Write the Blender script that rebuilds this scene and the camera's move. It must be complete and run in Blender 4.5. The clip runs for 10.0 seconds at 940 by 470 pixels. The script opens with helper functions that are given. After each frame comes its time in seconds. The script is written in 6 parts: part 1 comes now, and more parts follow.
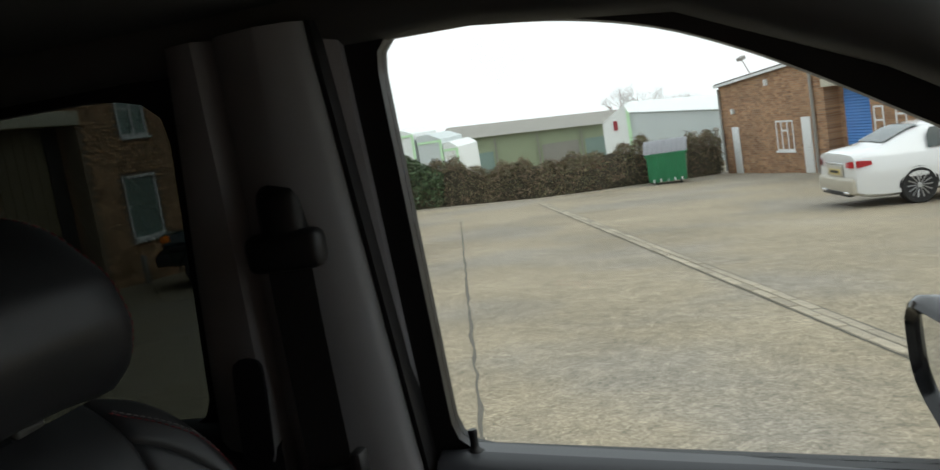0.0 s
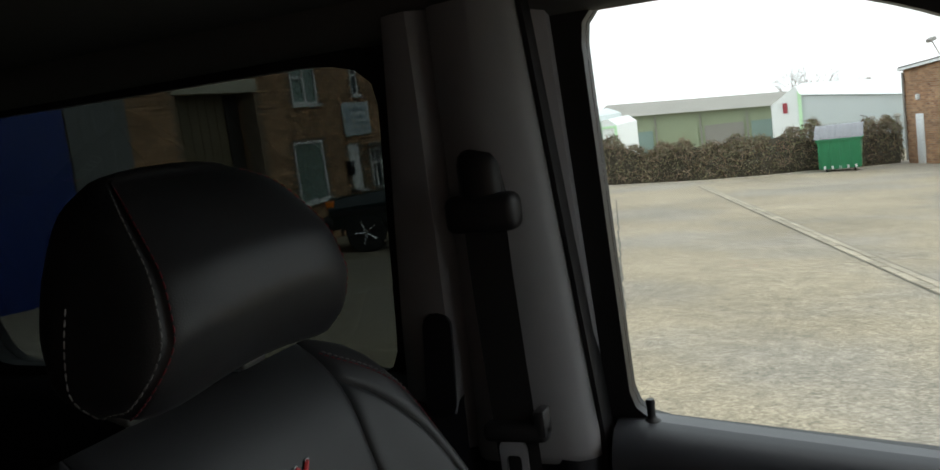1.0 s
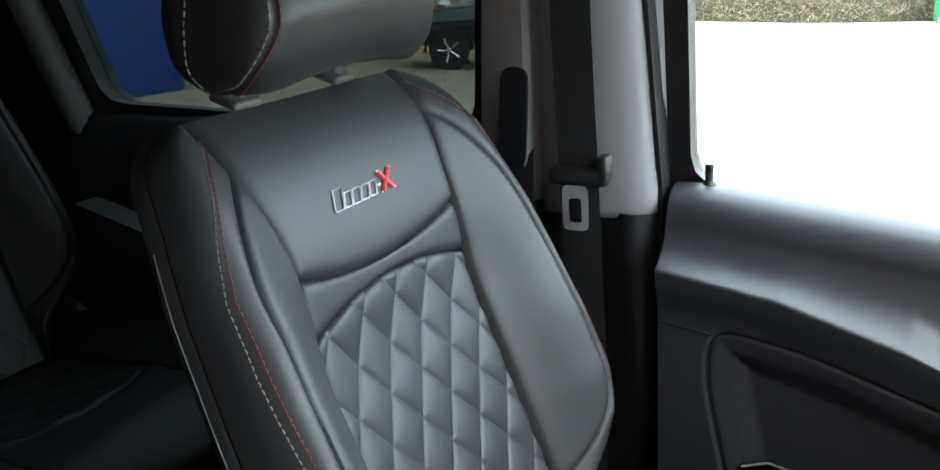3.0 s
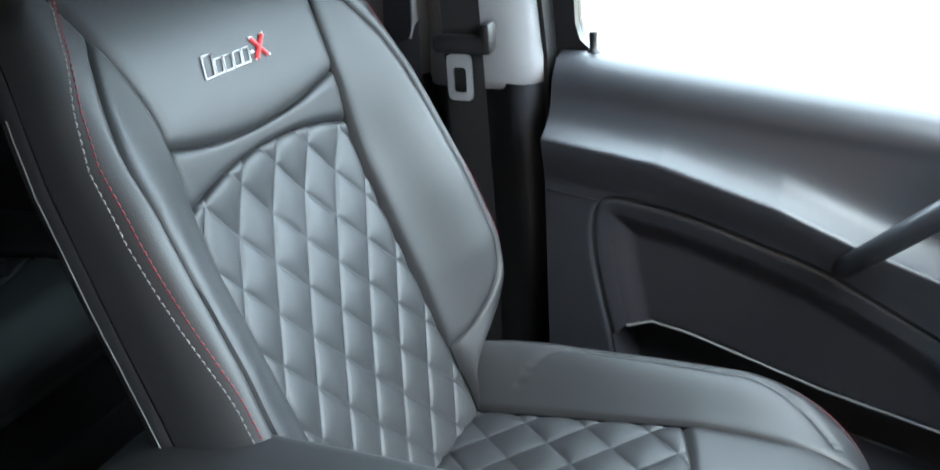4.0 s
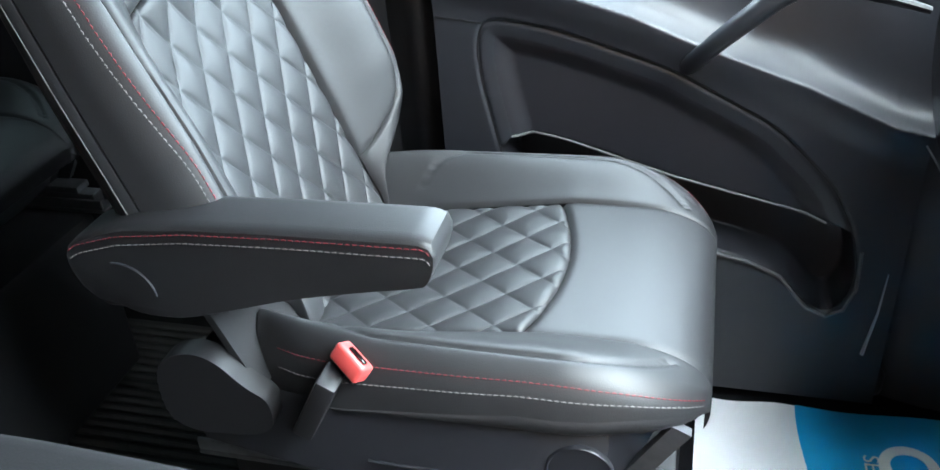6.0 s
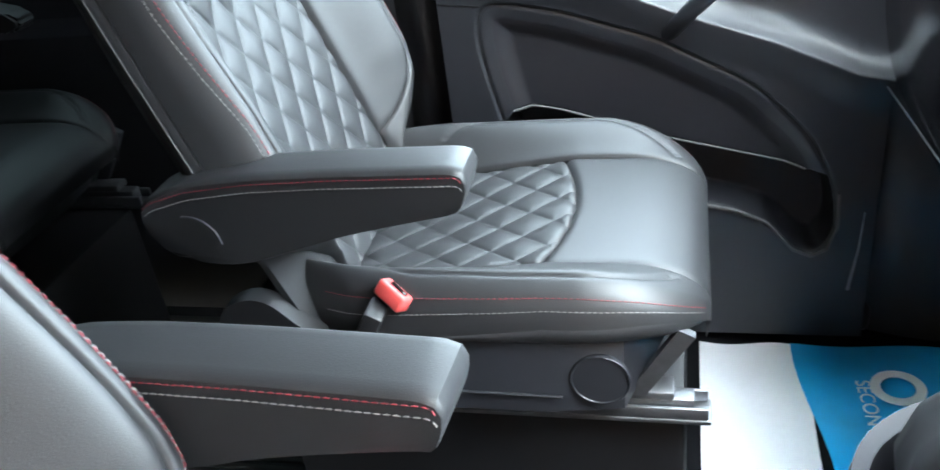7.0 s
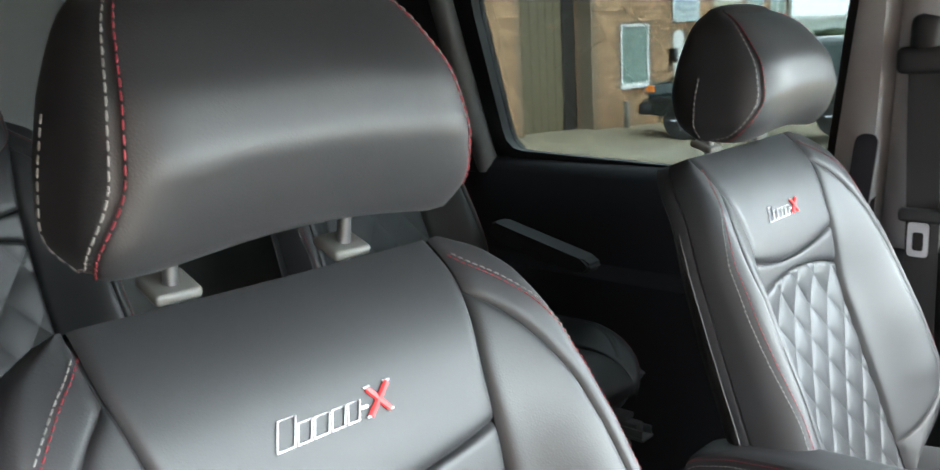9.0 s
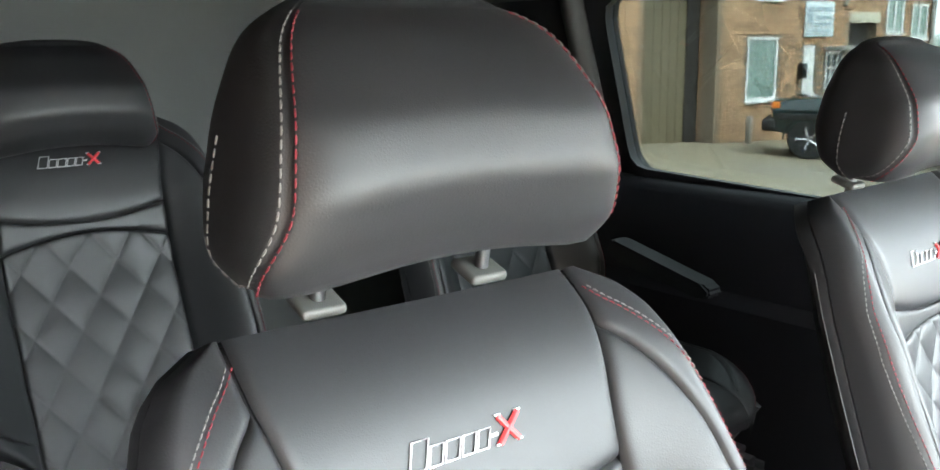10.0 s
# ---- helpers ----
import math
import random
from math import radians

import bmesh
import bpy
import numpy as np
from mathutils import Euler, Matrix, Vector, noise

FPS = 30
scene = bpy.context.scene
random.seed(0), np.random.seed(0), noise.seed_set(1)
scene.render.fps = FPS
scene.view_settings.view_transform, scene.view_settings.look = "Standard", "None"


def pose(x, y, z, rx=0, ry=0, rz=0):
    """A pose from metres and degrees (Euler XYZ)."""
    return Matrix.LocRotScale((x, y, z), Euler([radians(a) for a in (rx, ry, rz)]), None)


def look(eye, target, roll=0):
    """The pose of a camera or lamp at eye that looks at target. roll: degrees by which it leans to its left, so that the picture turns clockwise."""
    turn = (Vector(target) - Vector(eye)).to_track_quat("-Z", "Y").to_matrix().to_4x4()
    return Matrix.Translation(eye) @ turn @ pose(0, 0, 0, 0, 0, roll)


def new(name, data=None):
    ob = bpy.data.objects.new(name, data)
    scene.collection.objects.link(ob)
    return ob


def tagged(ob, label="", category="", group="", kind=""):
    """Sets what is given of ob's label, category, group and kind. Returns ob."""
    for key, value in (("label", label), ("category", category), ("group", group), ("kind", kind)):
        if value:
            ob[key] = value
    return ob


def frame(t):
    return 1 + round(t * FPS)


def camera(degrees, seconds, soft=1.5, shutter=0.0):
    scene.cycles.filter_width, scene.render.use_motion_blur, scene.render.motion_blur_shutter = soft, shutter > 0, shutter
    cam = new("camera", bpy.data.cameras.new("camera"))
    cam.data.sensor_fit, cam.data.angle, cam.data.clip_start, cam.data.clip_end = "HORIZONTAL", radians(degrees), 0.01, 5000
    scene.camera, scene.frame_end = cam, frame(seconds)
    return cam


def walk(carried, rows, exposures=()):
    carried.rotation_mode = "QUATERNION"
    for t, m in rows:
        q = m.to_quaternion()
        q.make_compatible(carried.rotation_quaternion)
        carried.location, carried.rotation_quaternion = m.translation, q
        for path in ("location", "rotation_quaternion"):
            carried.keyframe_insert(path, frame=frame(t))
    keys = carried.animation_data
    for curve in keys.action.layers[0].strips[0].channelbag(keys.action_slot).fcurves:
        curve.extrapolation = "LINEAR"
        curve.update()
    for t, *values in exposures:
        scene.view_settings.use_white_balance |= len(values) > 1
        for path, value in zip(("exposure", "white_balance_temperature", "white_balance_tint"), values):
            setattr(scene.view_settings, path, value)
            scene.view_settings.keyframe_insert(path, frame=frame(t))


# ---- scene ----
cam = camera(56.0, 10.0, shutter=0.2)
PATH = [
    (0, (0.29, -0.135, 1.731), (-0.174, 1.793, 1.479), -9.2),
    (0.5, (0.272, -0.16, 1.735), (-0.387, 1.714, 1.507), -8.3),
    (1, (0.254, -0.177, 1.73), (-0.538, 1.641, 1.475), -7.5),
    (1.5, (0.245, -0.18, 1.711), (-0.592, 1.606, 1.378), -7.3),
    (2, (0.254, -0.236, 1.678), (-0.547, 1.544, 1.244), -6.2),
    (2.2, (0.256, -0.258, 1.664), (-0.565, 1.501, 1.182), -6.0),
    (3.3, (0.302, -0.264, 1.629), (-0.653, 1.373, 0.989), -3.8),
    (3.5, (0.309, -0.261, 1.616), (-0.587, 1.398, 0.949), -3.6),
    (4, (0.32, -0.263, 1.612), (-0.419, 1.394, 0.772), -3.9),
    (4.5, (0.316, -0.269, 1.6), (-0.293, 1.334, 0.57), -4.3),
    (5, (0.336, -0.301, 1.592), (-0.205, 1.31, 0.537), -3.9),
    (5.5, (0.357, -0.37, 1.578), (-0.157, 1.252, 0.526), -2.9),
    (5.7, (0.363, -0.408, 1.577), (-0.156, 1.213, 0.527), -3.5),
    (6.8, (0.373, -0.598, 1.571), (-0.008, 1.062, 0.521), -6.5),
    (7, (0.372, -0.63, 1.567), (-0.101, 1.032, 0.559), -7.9),
    (7.5, (0.389, -0.708, 1.598), (-0.335, 0.933, 0.712), -9.1),
    (8, (0.35, -0.782, 1.625), (-0.565, 0.864, 0.953), -7.4),
    (8.5, (0.337, -0.819, 1.666), (-0.825, 0.728, 1.159), -5.7),
    (9, (0.312, -0.837, 1.704), (-1.022, 0.587, 1.264), -3.3),
    (9.5, (0.299, -0.842, 1.734), (-1.145, 0.487, 1.344), -2.1),
    (10, (0.292, -0.855, 1.728), (-1.209, 0.397, 1.302), -0.9),
]
EXPOSURES = [(0, 0.22, 6700, 10), (1.0, 0.57, 6650, 10), (1.5, 1.36, 6600, 9), (2.0, 1.97, 6400, 7), (3.4, 3.67, 5900, 4), (4.5, 4.07, 5750, 4), (5.5, 4.32, 5800, 5), (7.0, 4.47, 5800, 5), (7.6, 4.52, 5950, 6), (8.5, 4.47, 6200, 7), (9.0, 4.57, 6350, 8), (10.0, 4.82, 6450, 9)]
walk(cam, [(t, look(eye, target, roll)) for t, eye, target, roll in PATH], EXPOSURES)
# ---- world, sun ----
KX, KY = -0.04, -0.05          # the yard falls gently away from the van


def yard(x, y):
    return KX * x + KY * y


world = bpy.data.worlds.new("overcast_sky")
scene.world = world
world.use_nodes = True
wn = world.node_tree.nodes
wl = world.node_tree.links
sky = wn.new("ShaderNodeTexSky")
sky.sky_type = "NISHITA"
sky.sun_disc = False
sky.sun_elevation = radians(51)
sky.sun_rotation = radians(100)
sky.dust_density = 4.0
veil = wn.new("ShaderNodeMix")
veil.data_type = "RGBA"
veil.inputs["Factor"].default_value = 0.82
veil.inputs["B"].default_value = (9.0, 9.5, 10.0, 1)
wl.new(sky.outputs["Color"], veil.inputs["A"])
wl.new(veil.outputs["Result"], wn["Background"].inputs["Color"])
wn["Background"].inputs["Strength"].default_value = 0.145

sun_data = bpy.data.lights.new("sun", "SUN")
sun_data.energy = 0.6
sun_data.angle = radians(60)
sun_data.color = (1.0, 0.97, 0.93)
sun_lamp = new("sun", sun_data)
sun_lamp.matrix_world = look((5.0, -0.9, 6.3), (0, 0, 0))

# ---- materials ----
def mat(name, colour, rough=0.5, metal=0.0, noise_scale=0.0, vary=0.0, bump=0.0, bump_scale=200.0, kind="noise", stain=0.0, stain_scale=2.0,
        grain=0.0, grain_scale=60.0, coat=0.0, spec=0.5, island=0.0, obj_random=0.0, rough_vary=0.0, speck=0.0, speck_scale=30.0):
    m = bpy.data.materials.new(name)
    m.use_nodes = True
    n, l = m.node_tree.nodes, m.node_tree.links
    b = n["Principled BSDF"]
    b.inputs["Base Color"].default_value = (*colour, 1)
    b.inputs["Roughness"].default_value = rough
    b.inputs["Metallic"].default_value = metal
    b.inputs["Specular IOR Level"].default_value = spec
    b.inputs["Coat Weight"].default_value = coat
    co = n.new("ShaderNodeTexCoord")
    last = None

    def scaled(factor_socket, amount, previous):
        """Multiply the colour by 1 - amount .. 1 + amount, following a 0..1 socket."""
        ramp = n.new("ShaderNodeMapRange")
        ramp.inputs["To Min"].default_value = 1 - amount
        ramp.inputs["To Max"].default_value = 1 + amount
        l.new(factor_socket, ramp.inputs["Value"])
        mul = n.new("ShaderNodeVectorMath")
        mul.operation = "SCALE"
        if previous is None:
            mul.inputs[0].default_value = colour
        else:
            l.new(previous, mul.inputs[0])
        l.new(ramp.outputs["Result"], mul.inputs["Scale"])
        return mul.outputs["Vector"]

    if vary:
        t = n.new("ShaderNodeTexNoise")
        t.inputs["Scale"].default_value = noise_scale or 20
        t.inputs["Detail"].default_value = 6
        l.new(co.outputs["Object"], t.inputs["Vector"])
        last = scaled(t.outputs["Fac"], vary, last)
    if stain:
        t = n.new("ShaderNodeTexNoise")
        t.inputs["Scale"].default_value = stain_scale
        t.inputs["Detail"].default_value = 3
        t.inputs["Roughness"].default_value = 0.65
        l.new(co.outputs["Object"], t.inputs["Vector"])
        last = scaled(t.outputs["Fac"], stain, last)
    if grain:
        t = n.new("ShaderNodeTexNoise")
        t.inputs["Scale"].default_value = grain_scale
        t.inputs["Detail"].default_value = 2
        l.new(co.outputs["Object"], t.inputs["Vector"])
        last = scaled(t.outputs["Fac"], grain, last)
    if speck:
        t = n.new("ShaderNodeTexVoronoi")
        t.inputs["Scale"].default_value = speck_scale
        l.new(co.outputs["Object"], t.inputs["Vector"])
        sp = n.new("ShaderNodeSeparateColor")
        l.new(t.outputs["Color"], sp.inputs["Color"])
        last = scaled(sp.outputs["Red"], speck, last)
    if island:
        g = n.new("ShaderNodeNewGeometry")
        last = scaled(g.outputs["Random Per Island"], island, last)
    if obj_random:
        o = n.new("ShaderNodeObjectInfo")
        last = scaled(o.outputs["Random"], obj_random, last)
    if last is not None:
        l.new(last, b.inputs["Base Color"])
    if rough_vary:
        t = n.new("ShaderNodeTexNoise")
        t.inputs["Scale"].default_value = 9
        t.inputs["Detail"].default_value = 5
        l.new(co.outputs["Object"], t.inputs["Vector"])
        r = n.new("ShaderNodeMapRange")
        r.inputs["To Min"].default_value = rough - rough_vary
        r.inputs["To Max"].default_value = rough + rough_vary
        l.new(t.outputs["Fac"], r.inputs["Value"])
        l.new(r.outputs["Result"], b.inputs["Roughness"])
    if bump:
        if kind == "voronoi":
            t = n.new("ShaderNodeTexVoronoi")
            t.feature = "DISTANCE_TO_EDGE"
            out = "Distance"
        else:
            t = n.new("ShaderNodeTexNoise")
            t.inputs["Detail"].default_value = 4
            out = "Fac"
        t.inputs["Scale"].default_value = bump_scale
        l.new(co.outputs["Object"], t.inputs["Vector"])
        bp = n.new("ShaderNodeBump")
        bp.inputs["Strength"].default_value = bump
        bp.inputs["Distance"].default_value = 0.3 / bump_scale
        l.new(t.outputs[out], bp.inputs["Height"])
        l.new(bp.outputs["Normal"], b.inputs["Normal"])
    return m


def glass(name, tint=(1, 1, 1), rough=0.0):
    m = bpy.data.materials.new(name)
    m.use_nodes = True
    n, l = m.node_tree.nodes, m.node_tree.links
    tr, gl, lw, mix = n.new("ShaderNodeBsdfTransparent"), n.new("ShaderNodeBsdfGlossy"), n.new("ShaderNodeLayerWeight"), n.new("ShaderNodeMixShader")
    five, fr = n.new("ShaderNodeMath"), n.new("ShaderNodeMath")
    five.operation, fr.operation = "POWER", "MULTIPLY_ADD"
    five.inputs[1].default_value = 5.0
    fr.inputs[1].default_value, fr.inputs[2].default_value = 0.6, 0.035
    lw.inputs["Blend"].default_value = 0.5
    tr.inputs["Color"].default_value = (*tint, 1)
    gl.inputs["Roughness"].default_value = rough
    l.new(lw.outputs["Facing"], five.inputs[0])
    l.new(five.outputs[0], fr.inputs[0])
    l.new(fr.outputs[0], mix.inputs["Fac"])
    l.new(tr.outputs["BSDF"], mix.inputs[1])
    l.new(gl.outputs["BSDF"], mix.inputs[2])
    l.new(mix.outputs["Shader"], n["Material Output"].inputs["Surface"])
    return m


LEATHER = mat("black_leather", (0.0165, 0.0170, 0.0184), 0.50, noise_scale=5, vary=0.15, bump=0.22, bump_scale=420, kind="voronoi", rough_vary=0.06, spec=0.55)
PLASTIC = mat("charcoal_plastic", (0.021, 0.0225, 0.027), 0.40, noise_scale=60, vary=0.1, bump=0.18, bump_scale=700, rough_vary=0.05)
PLASTIC_DARK = mat("dark_insert_plastic", (0.017, 0.017, 0.021), 0.5, noise_scale=60, vary=0.1, bump=0.25, bump_scale=600, spec=0.4)
BLACK = mat("black_rubber", (0.008, 0.008, 0.009), 0.5, noise_scale=40, vary=0.2)
MAT_RUBBER = mat("worn_mat_rubber", (0.040, 0.039, 0.036), 0.6, noise_scale=25, vary=0.4)
GLOSS_BLACK = mat("gloss_black", (0.006, 0.006, 0.007), 0.15)
TRIM_GREY = mat("light_grey_trim", (0.30, 0.30, 0.31), 0.6, noise_scale=30, vary=0.06, bump=0.1, bump_scale=900)
TRIM_MID = mat("mid_grey_trim", (0.09, 0.09, 0.088), 0.6, noise_scale=30, vary=0.08, bump=0.1, bump_scale=900)
HEADLINING = mat("headlining_cloth", (0.055, 0.055, 0.055), 0.9, noise_scale=120, vary=0.12, bump=0.2, bump_scale=900)
REAR_PANEL = mat("grey_rear_panel", (0.115, 0.12, 0.115), 0.7, noise_scale=3, vary=0.2)
CARPET = mat("dark_carpet", (0.007, 0.007, 0.008), 0.95, noise_scale=300, vary=0.5, bump=0.6, bump_scale=500, spec=0.08)
WEBBING = mat("belt_webbing", (0.010, 0.010, 0.011), 0.7, noise_scale=400, vary=0.3, bump=0.3, bump_scale=900)
CHROME = mat("chrome", (0.75, 0.75, 0.77), 0.12, 1.0)
BRIGHT_STEEL = mat("bright_steel", (0.55, 0.55, 0.57), 0.3, 0.9, noise_scale=60, vary=0.1)
STEEL = mat("worn_steel", (0.20, 0.205, 0.215), 0.4, 0.9, noise_scale=60, vary=0.25)
WHITE_THREAD = mat("white_thread", (0.15, 0.147, 0.142), 0.8)
RED_THREAD = mat("red_thread", (0.15, 0.012, 0.019), 0.8)
RED_PLASTIC = mat("red_plastic", (0.55, 0.075, 0.07), 0.35, noise_scale=30, vary=0.1)
BEIGE_PLASTIC = mat("grey_beige_plastic", (0.075, 0.075, 0.070), 0.45)
SILVER_THREAD = mat("silver_embroidery", (0.55, 0.55, 0.56), 0.45, 0.2)
RED_EMB = mat("red_embroidery", (0.60, 0.045, 0.05), 0.5)
PAPER_WHITE = mat("white_paper", (0.88, 0.88, 0.88), 0.7, noise_scale=4, vary=0.04)
PAPER_BLUE = mat("blue_paper", (0.035, 0.42, 0.80), 0.5, noise_scale=8, vary=0.25, stain=0.3, stain_scale=5)
GLASS = glass("clear_glass", (0.93, 0.96, 0.95))
TINTED = glass("tinted_glass", (0.20, 0.22, 0.215))
MIRROR = mat("mirror_silver", (0.85, 0.87, 0.88), 0.02, 1.0)
SIGN_WHITE = mat("sign_white", (0.62, 0.70, 0.74), 0.5)

# ---- builders ----
def mesh_from(name, bm, material, smooth=True, sharp=38):
    me = bpy.data.meshes.new(name)
    bmesh.ops.recalc_face_normals(bm, faces=bm.faces)
    bm.to_mesh(me)
    bm.free()
    me.materials.append(material)
    if smooth:
        me.polygons.foreach_set("use_smooth", [True] * len(me.polygons))
        me.set_sharp_from_angle(angle=radians(sharp))
    return me


def part(name, bm, material, parent, label="", smooth=True, sharp=38, kind=""):
    ob = new(name, mesh_from(name, bm, material, smooth, sharp))
    ob.parent = parent
    if label:
        ob["label"] = label
    if kind:
        ob["kind"] = kind
    return ob


def thing(name, label, category, at=None, group="", kind=""):
    ob = new(name)
    ob.empty_display_size = 0.05
    if at is not None:
        ob.matrix_world = at
    return tagged(ob, label, category, group, kind)


def solid(name, bm, material, label, category, group="", kind="", smooth=True):
    return tagged(new(name, mesh_from(name, bm, material, smooth)), label, category, group, kind)


def box(bm, lo, hi, bevel=0.0, seg=2, m=None):
    r = bmesh.ops.create_cube(bm, size=1)
    vs = r["verts"]
    c = [(a + b) / 2 for a, b in zip(lo, hi)]
    s = [abs(b - a) for a, b in zip(lo, hi)]
    for v in vs:
        v.co = Vector((c[0] + v.co.x * s[0], c[1] + v.co.y * s[1], c[2] + v.co.z * s[2]))
    if bevel:
        es = list({e for v in vs for e in v.link_edges})
        out = bmesh.ops.bevel(bm, geom=es, offset=min(bevel, min(s) * 0.49), segments=seg, affect="EDGES", profile=0.5)
        vs = list({v for f in out["faces"] for v in f.verts} | {v for v in vs if v.is_valid})
    if m is not None:
        bmesh.ops.transform(bm, matrix=m, verts=[v for v in vs if v.is_valid])
    return bm


def boxed(lo, hi, bevel=0.0, seg=2, m=None):
    return box(bmesh.new(), lo, hi, bevel, seg, m)


def tube(bm, pts, r, seg=8, closed=False, flat=1.0, caps=True):
    """A tube along points; r a number or one per point."""
    pts = [Vector(p) for p in pts]
    rs = r if isinstance(r, (list, tuple)) else [r] * len(pts)
    rings = []
    up = Vector((0.13, 0.21, 0.97))
    for i, p in enumerate(pts):
        a = pts[i - 1] if i or closed else p
        b = pts[(i + 1) % len(pts)] if i + 1 < len(pts) or closed else p
        d = (b - a).normalized()
        side = d.cross(up)
        if side.length < 1e-4:
            side = d.cross(Vector((1, 0, 0)))
        side.normalize()
        nrm = side.cross(d)
        rings.append([bm.verts.new(p + rs[i] * (math.cos(k * 2 * math.pi / seg) * side + flat * math.sin(k * 2 * math.pi / seg) * nrm)) for k in range(seg)])
    n = len(rings)
    for i in range(n if closed else n - 1):
        a, b = rings[i], rings[(i + 1) % n]
        for k in range(seg):
            bm.faces.new((a[k], a[(k + 1) % seg], b[(k + 1) % seg], b[k]))
    if caps and not closed:
        bm.faces.new(rings[0][::-1])
        bm.faces.new(rings[-1])
    return bm


def lathe(bm, profile, seg=24, m=None):
    """Turn a profile of (radius, height) round the z axis."""
    rings = []
    for r, z in profile:
        rings.append([bm.verts.new((r * math.cos(k * 2 * math.pi / seg), r * math.sin(k * 2 * math.pi / seg), z)) for k in range(seg)])
    for a, b in zip(rings, rings[1:]):
        for k in range(seg):
            bm.faces.new((a[k], a[(k + 1) % seg], b[(k + 1) % seg], b[k]))
    bm.faces.new(rings[0][::-1])
    bm.faces.new(rings[-1])
    if m is not None:
        bmesh.ops.transform(bm, matrix=m, verts=[v for ring in rings for v in ring])
    return bm


def sheet(bm, rows, wrap=False):
    """Quads over a grid of points, given as rows of points."""
    vs = [[bm.verts.new(p) for p in row] for row in rows]
    for a, b in zip(vs, vs[1:]):
        n = len(a)
        for k in range(n if wrap else n - 1):
            q = (a[k], a[(k + 1) % n], b[(k + 1) % n], b[k])
            if len(set(q)) == 4:
                bm.faces.new(q)
    return vs


def slab(bm, loop, vec):
    """A prism: a flat loop of points pushed along vec."""
    vec = Vector(vec)
    a = [bm.verts.new(p) for p in loop]
    b = [bm.verts.new(Vector(p) + vec) for p in loop]
    n = len(a)
    bm.faces.new(a[::-1])
    bm.faces.new(b)
    for k in range(n):
        bm.faces.new((a[k], a[(k + 1) % n], b[(k + 1) % n], b[k]))
    return bm


def ring_plate(bm, outer, inner, vec):
    """A plate with a hole: two loops of the same count, pushed along vec."""
    vec = Vector(vec)
    n = len(outer)
    o, i = [bm.verts.new(p) for p in outer], [bm.verts.new(p) for p in inner]
    o2, i2 = [bm.verts.new(Vector(p) + vec) for p in outer], [bm.verts.new(Vector(p) + vec) for p in inner]
    for k in range(n):
        j = (k + 1) % n
        bm.faces.new((o[k], o[j], i[j], i[k]))
        bm.faces.new((o2[k], i2[k], i2[j], o2[j]))
        bm.faces.new((o[k], o2[k], o2[j], o[j]))
        bm.faces.new((i[k], i[j], i2[j], i2[k]))
    return bm


def smooth_loop(pts, n=64, r=0.05):
    """A polygon with rounded corners (2D), resampled evenly to n points."""
    out = []
    m = len(pts)
    for k in range(m):
        p, a, b = Vector(pts[k]), Vector(pts[k - 1]), Vector(pts[(k + 1) % m])
        da, db = a - p, b - p
        ra, rb = min(r, da.length * 0.48), min(r, db.length * 0.48)
        s, e = p + da.normalized() * ra, p + db.normalized() * rb
        for q in range(9):
            w = q / 8
            out.append((1 - w) ** 2 * s + 2 * w * (1 - w) * p + w * w * e)
    seg = [(out[(k + 1) % len(out)] - out[k]).length for k in range(len(out))]
    cum = np.concatenate([[0], np.cumsum(seg)])
    xs = np.array([q.x for q in out] + [out[0].x])
    ys = np.array([q.y for q in out] + [out[0].y])
    s = np.linspace(0, cum[-1], n, endpoint=False)
    return list(zip(np.interp(s, cum, xs), np.interp(s, cum, ys)))


def ease(x, a, b):
    w = min(max((x - a) / (b - a), 0.0), 1.0)
    return w * w * (3 - 2 * w)

# ---- the seats ----
FLOOR = 0.45
BA = Vector((-0.075, 0, 1.01 - FLOOR))            # foot of the backrest's front
BD = Vector((-0.3627, 0, 0.9319))                 # up along the backrest
BN = Vector((0.9319, 0, 0.3627))                  # out of its front
PA = 0.142                                        # half width of the middle panel


def pa(t):
    """Half width of the middle panel, flaring at the shoulders."""
    return PA + 0.018 * ease(t, 0.40, 0.53)


def back_w(t):
    return float(np.interp(t, [-0.08, -0.03, 0.0, 0.02, 0.04, 0.06, 0.085, 0.12, 0.16, 0.2, 0.3, 0.4, 0.45, 0.48, 0.51, 0.535, 0.556],
                           [0.147, 0.156, 0.190, 0.225, 0.249, 0.263, 0.271, 0.274, 0.273, 0.270, 0.264, 0.255, 0.246, 0.237, 0.226, 0.208, 0.172]))


def back_b(t):
    """Where the bolster's front panel ends and its outer roll begins."""
    b = back_w(t) - 0.036
    if t > 0.38:
        b = pa(t) + (b - pa(t)) * math.sqrt(max(0.0, 1 - ((t - 0.38) / 0.115) ** 2))
    if t < 0.10:
        b = pa(t) + (b - pa(t)) * math.sqrt(max(0.0, 1 - ((0.10 - t) / 0.085) ** 2)) ** 0.8
    return max(pa(t) + 0.003, b)


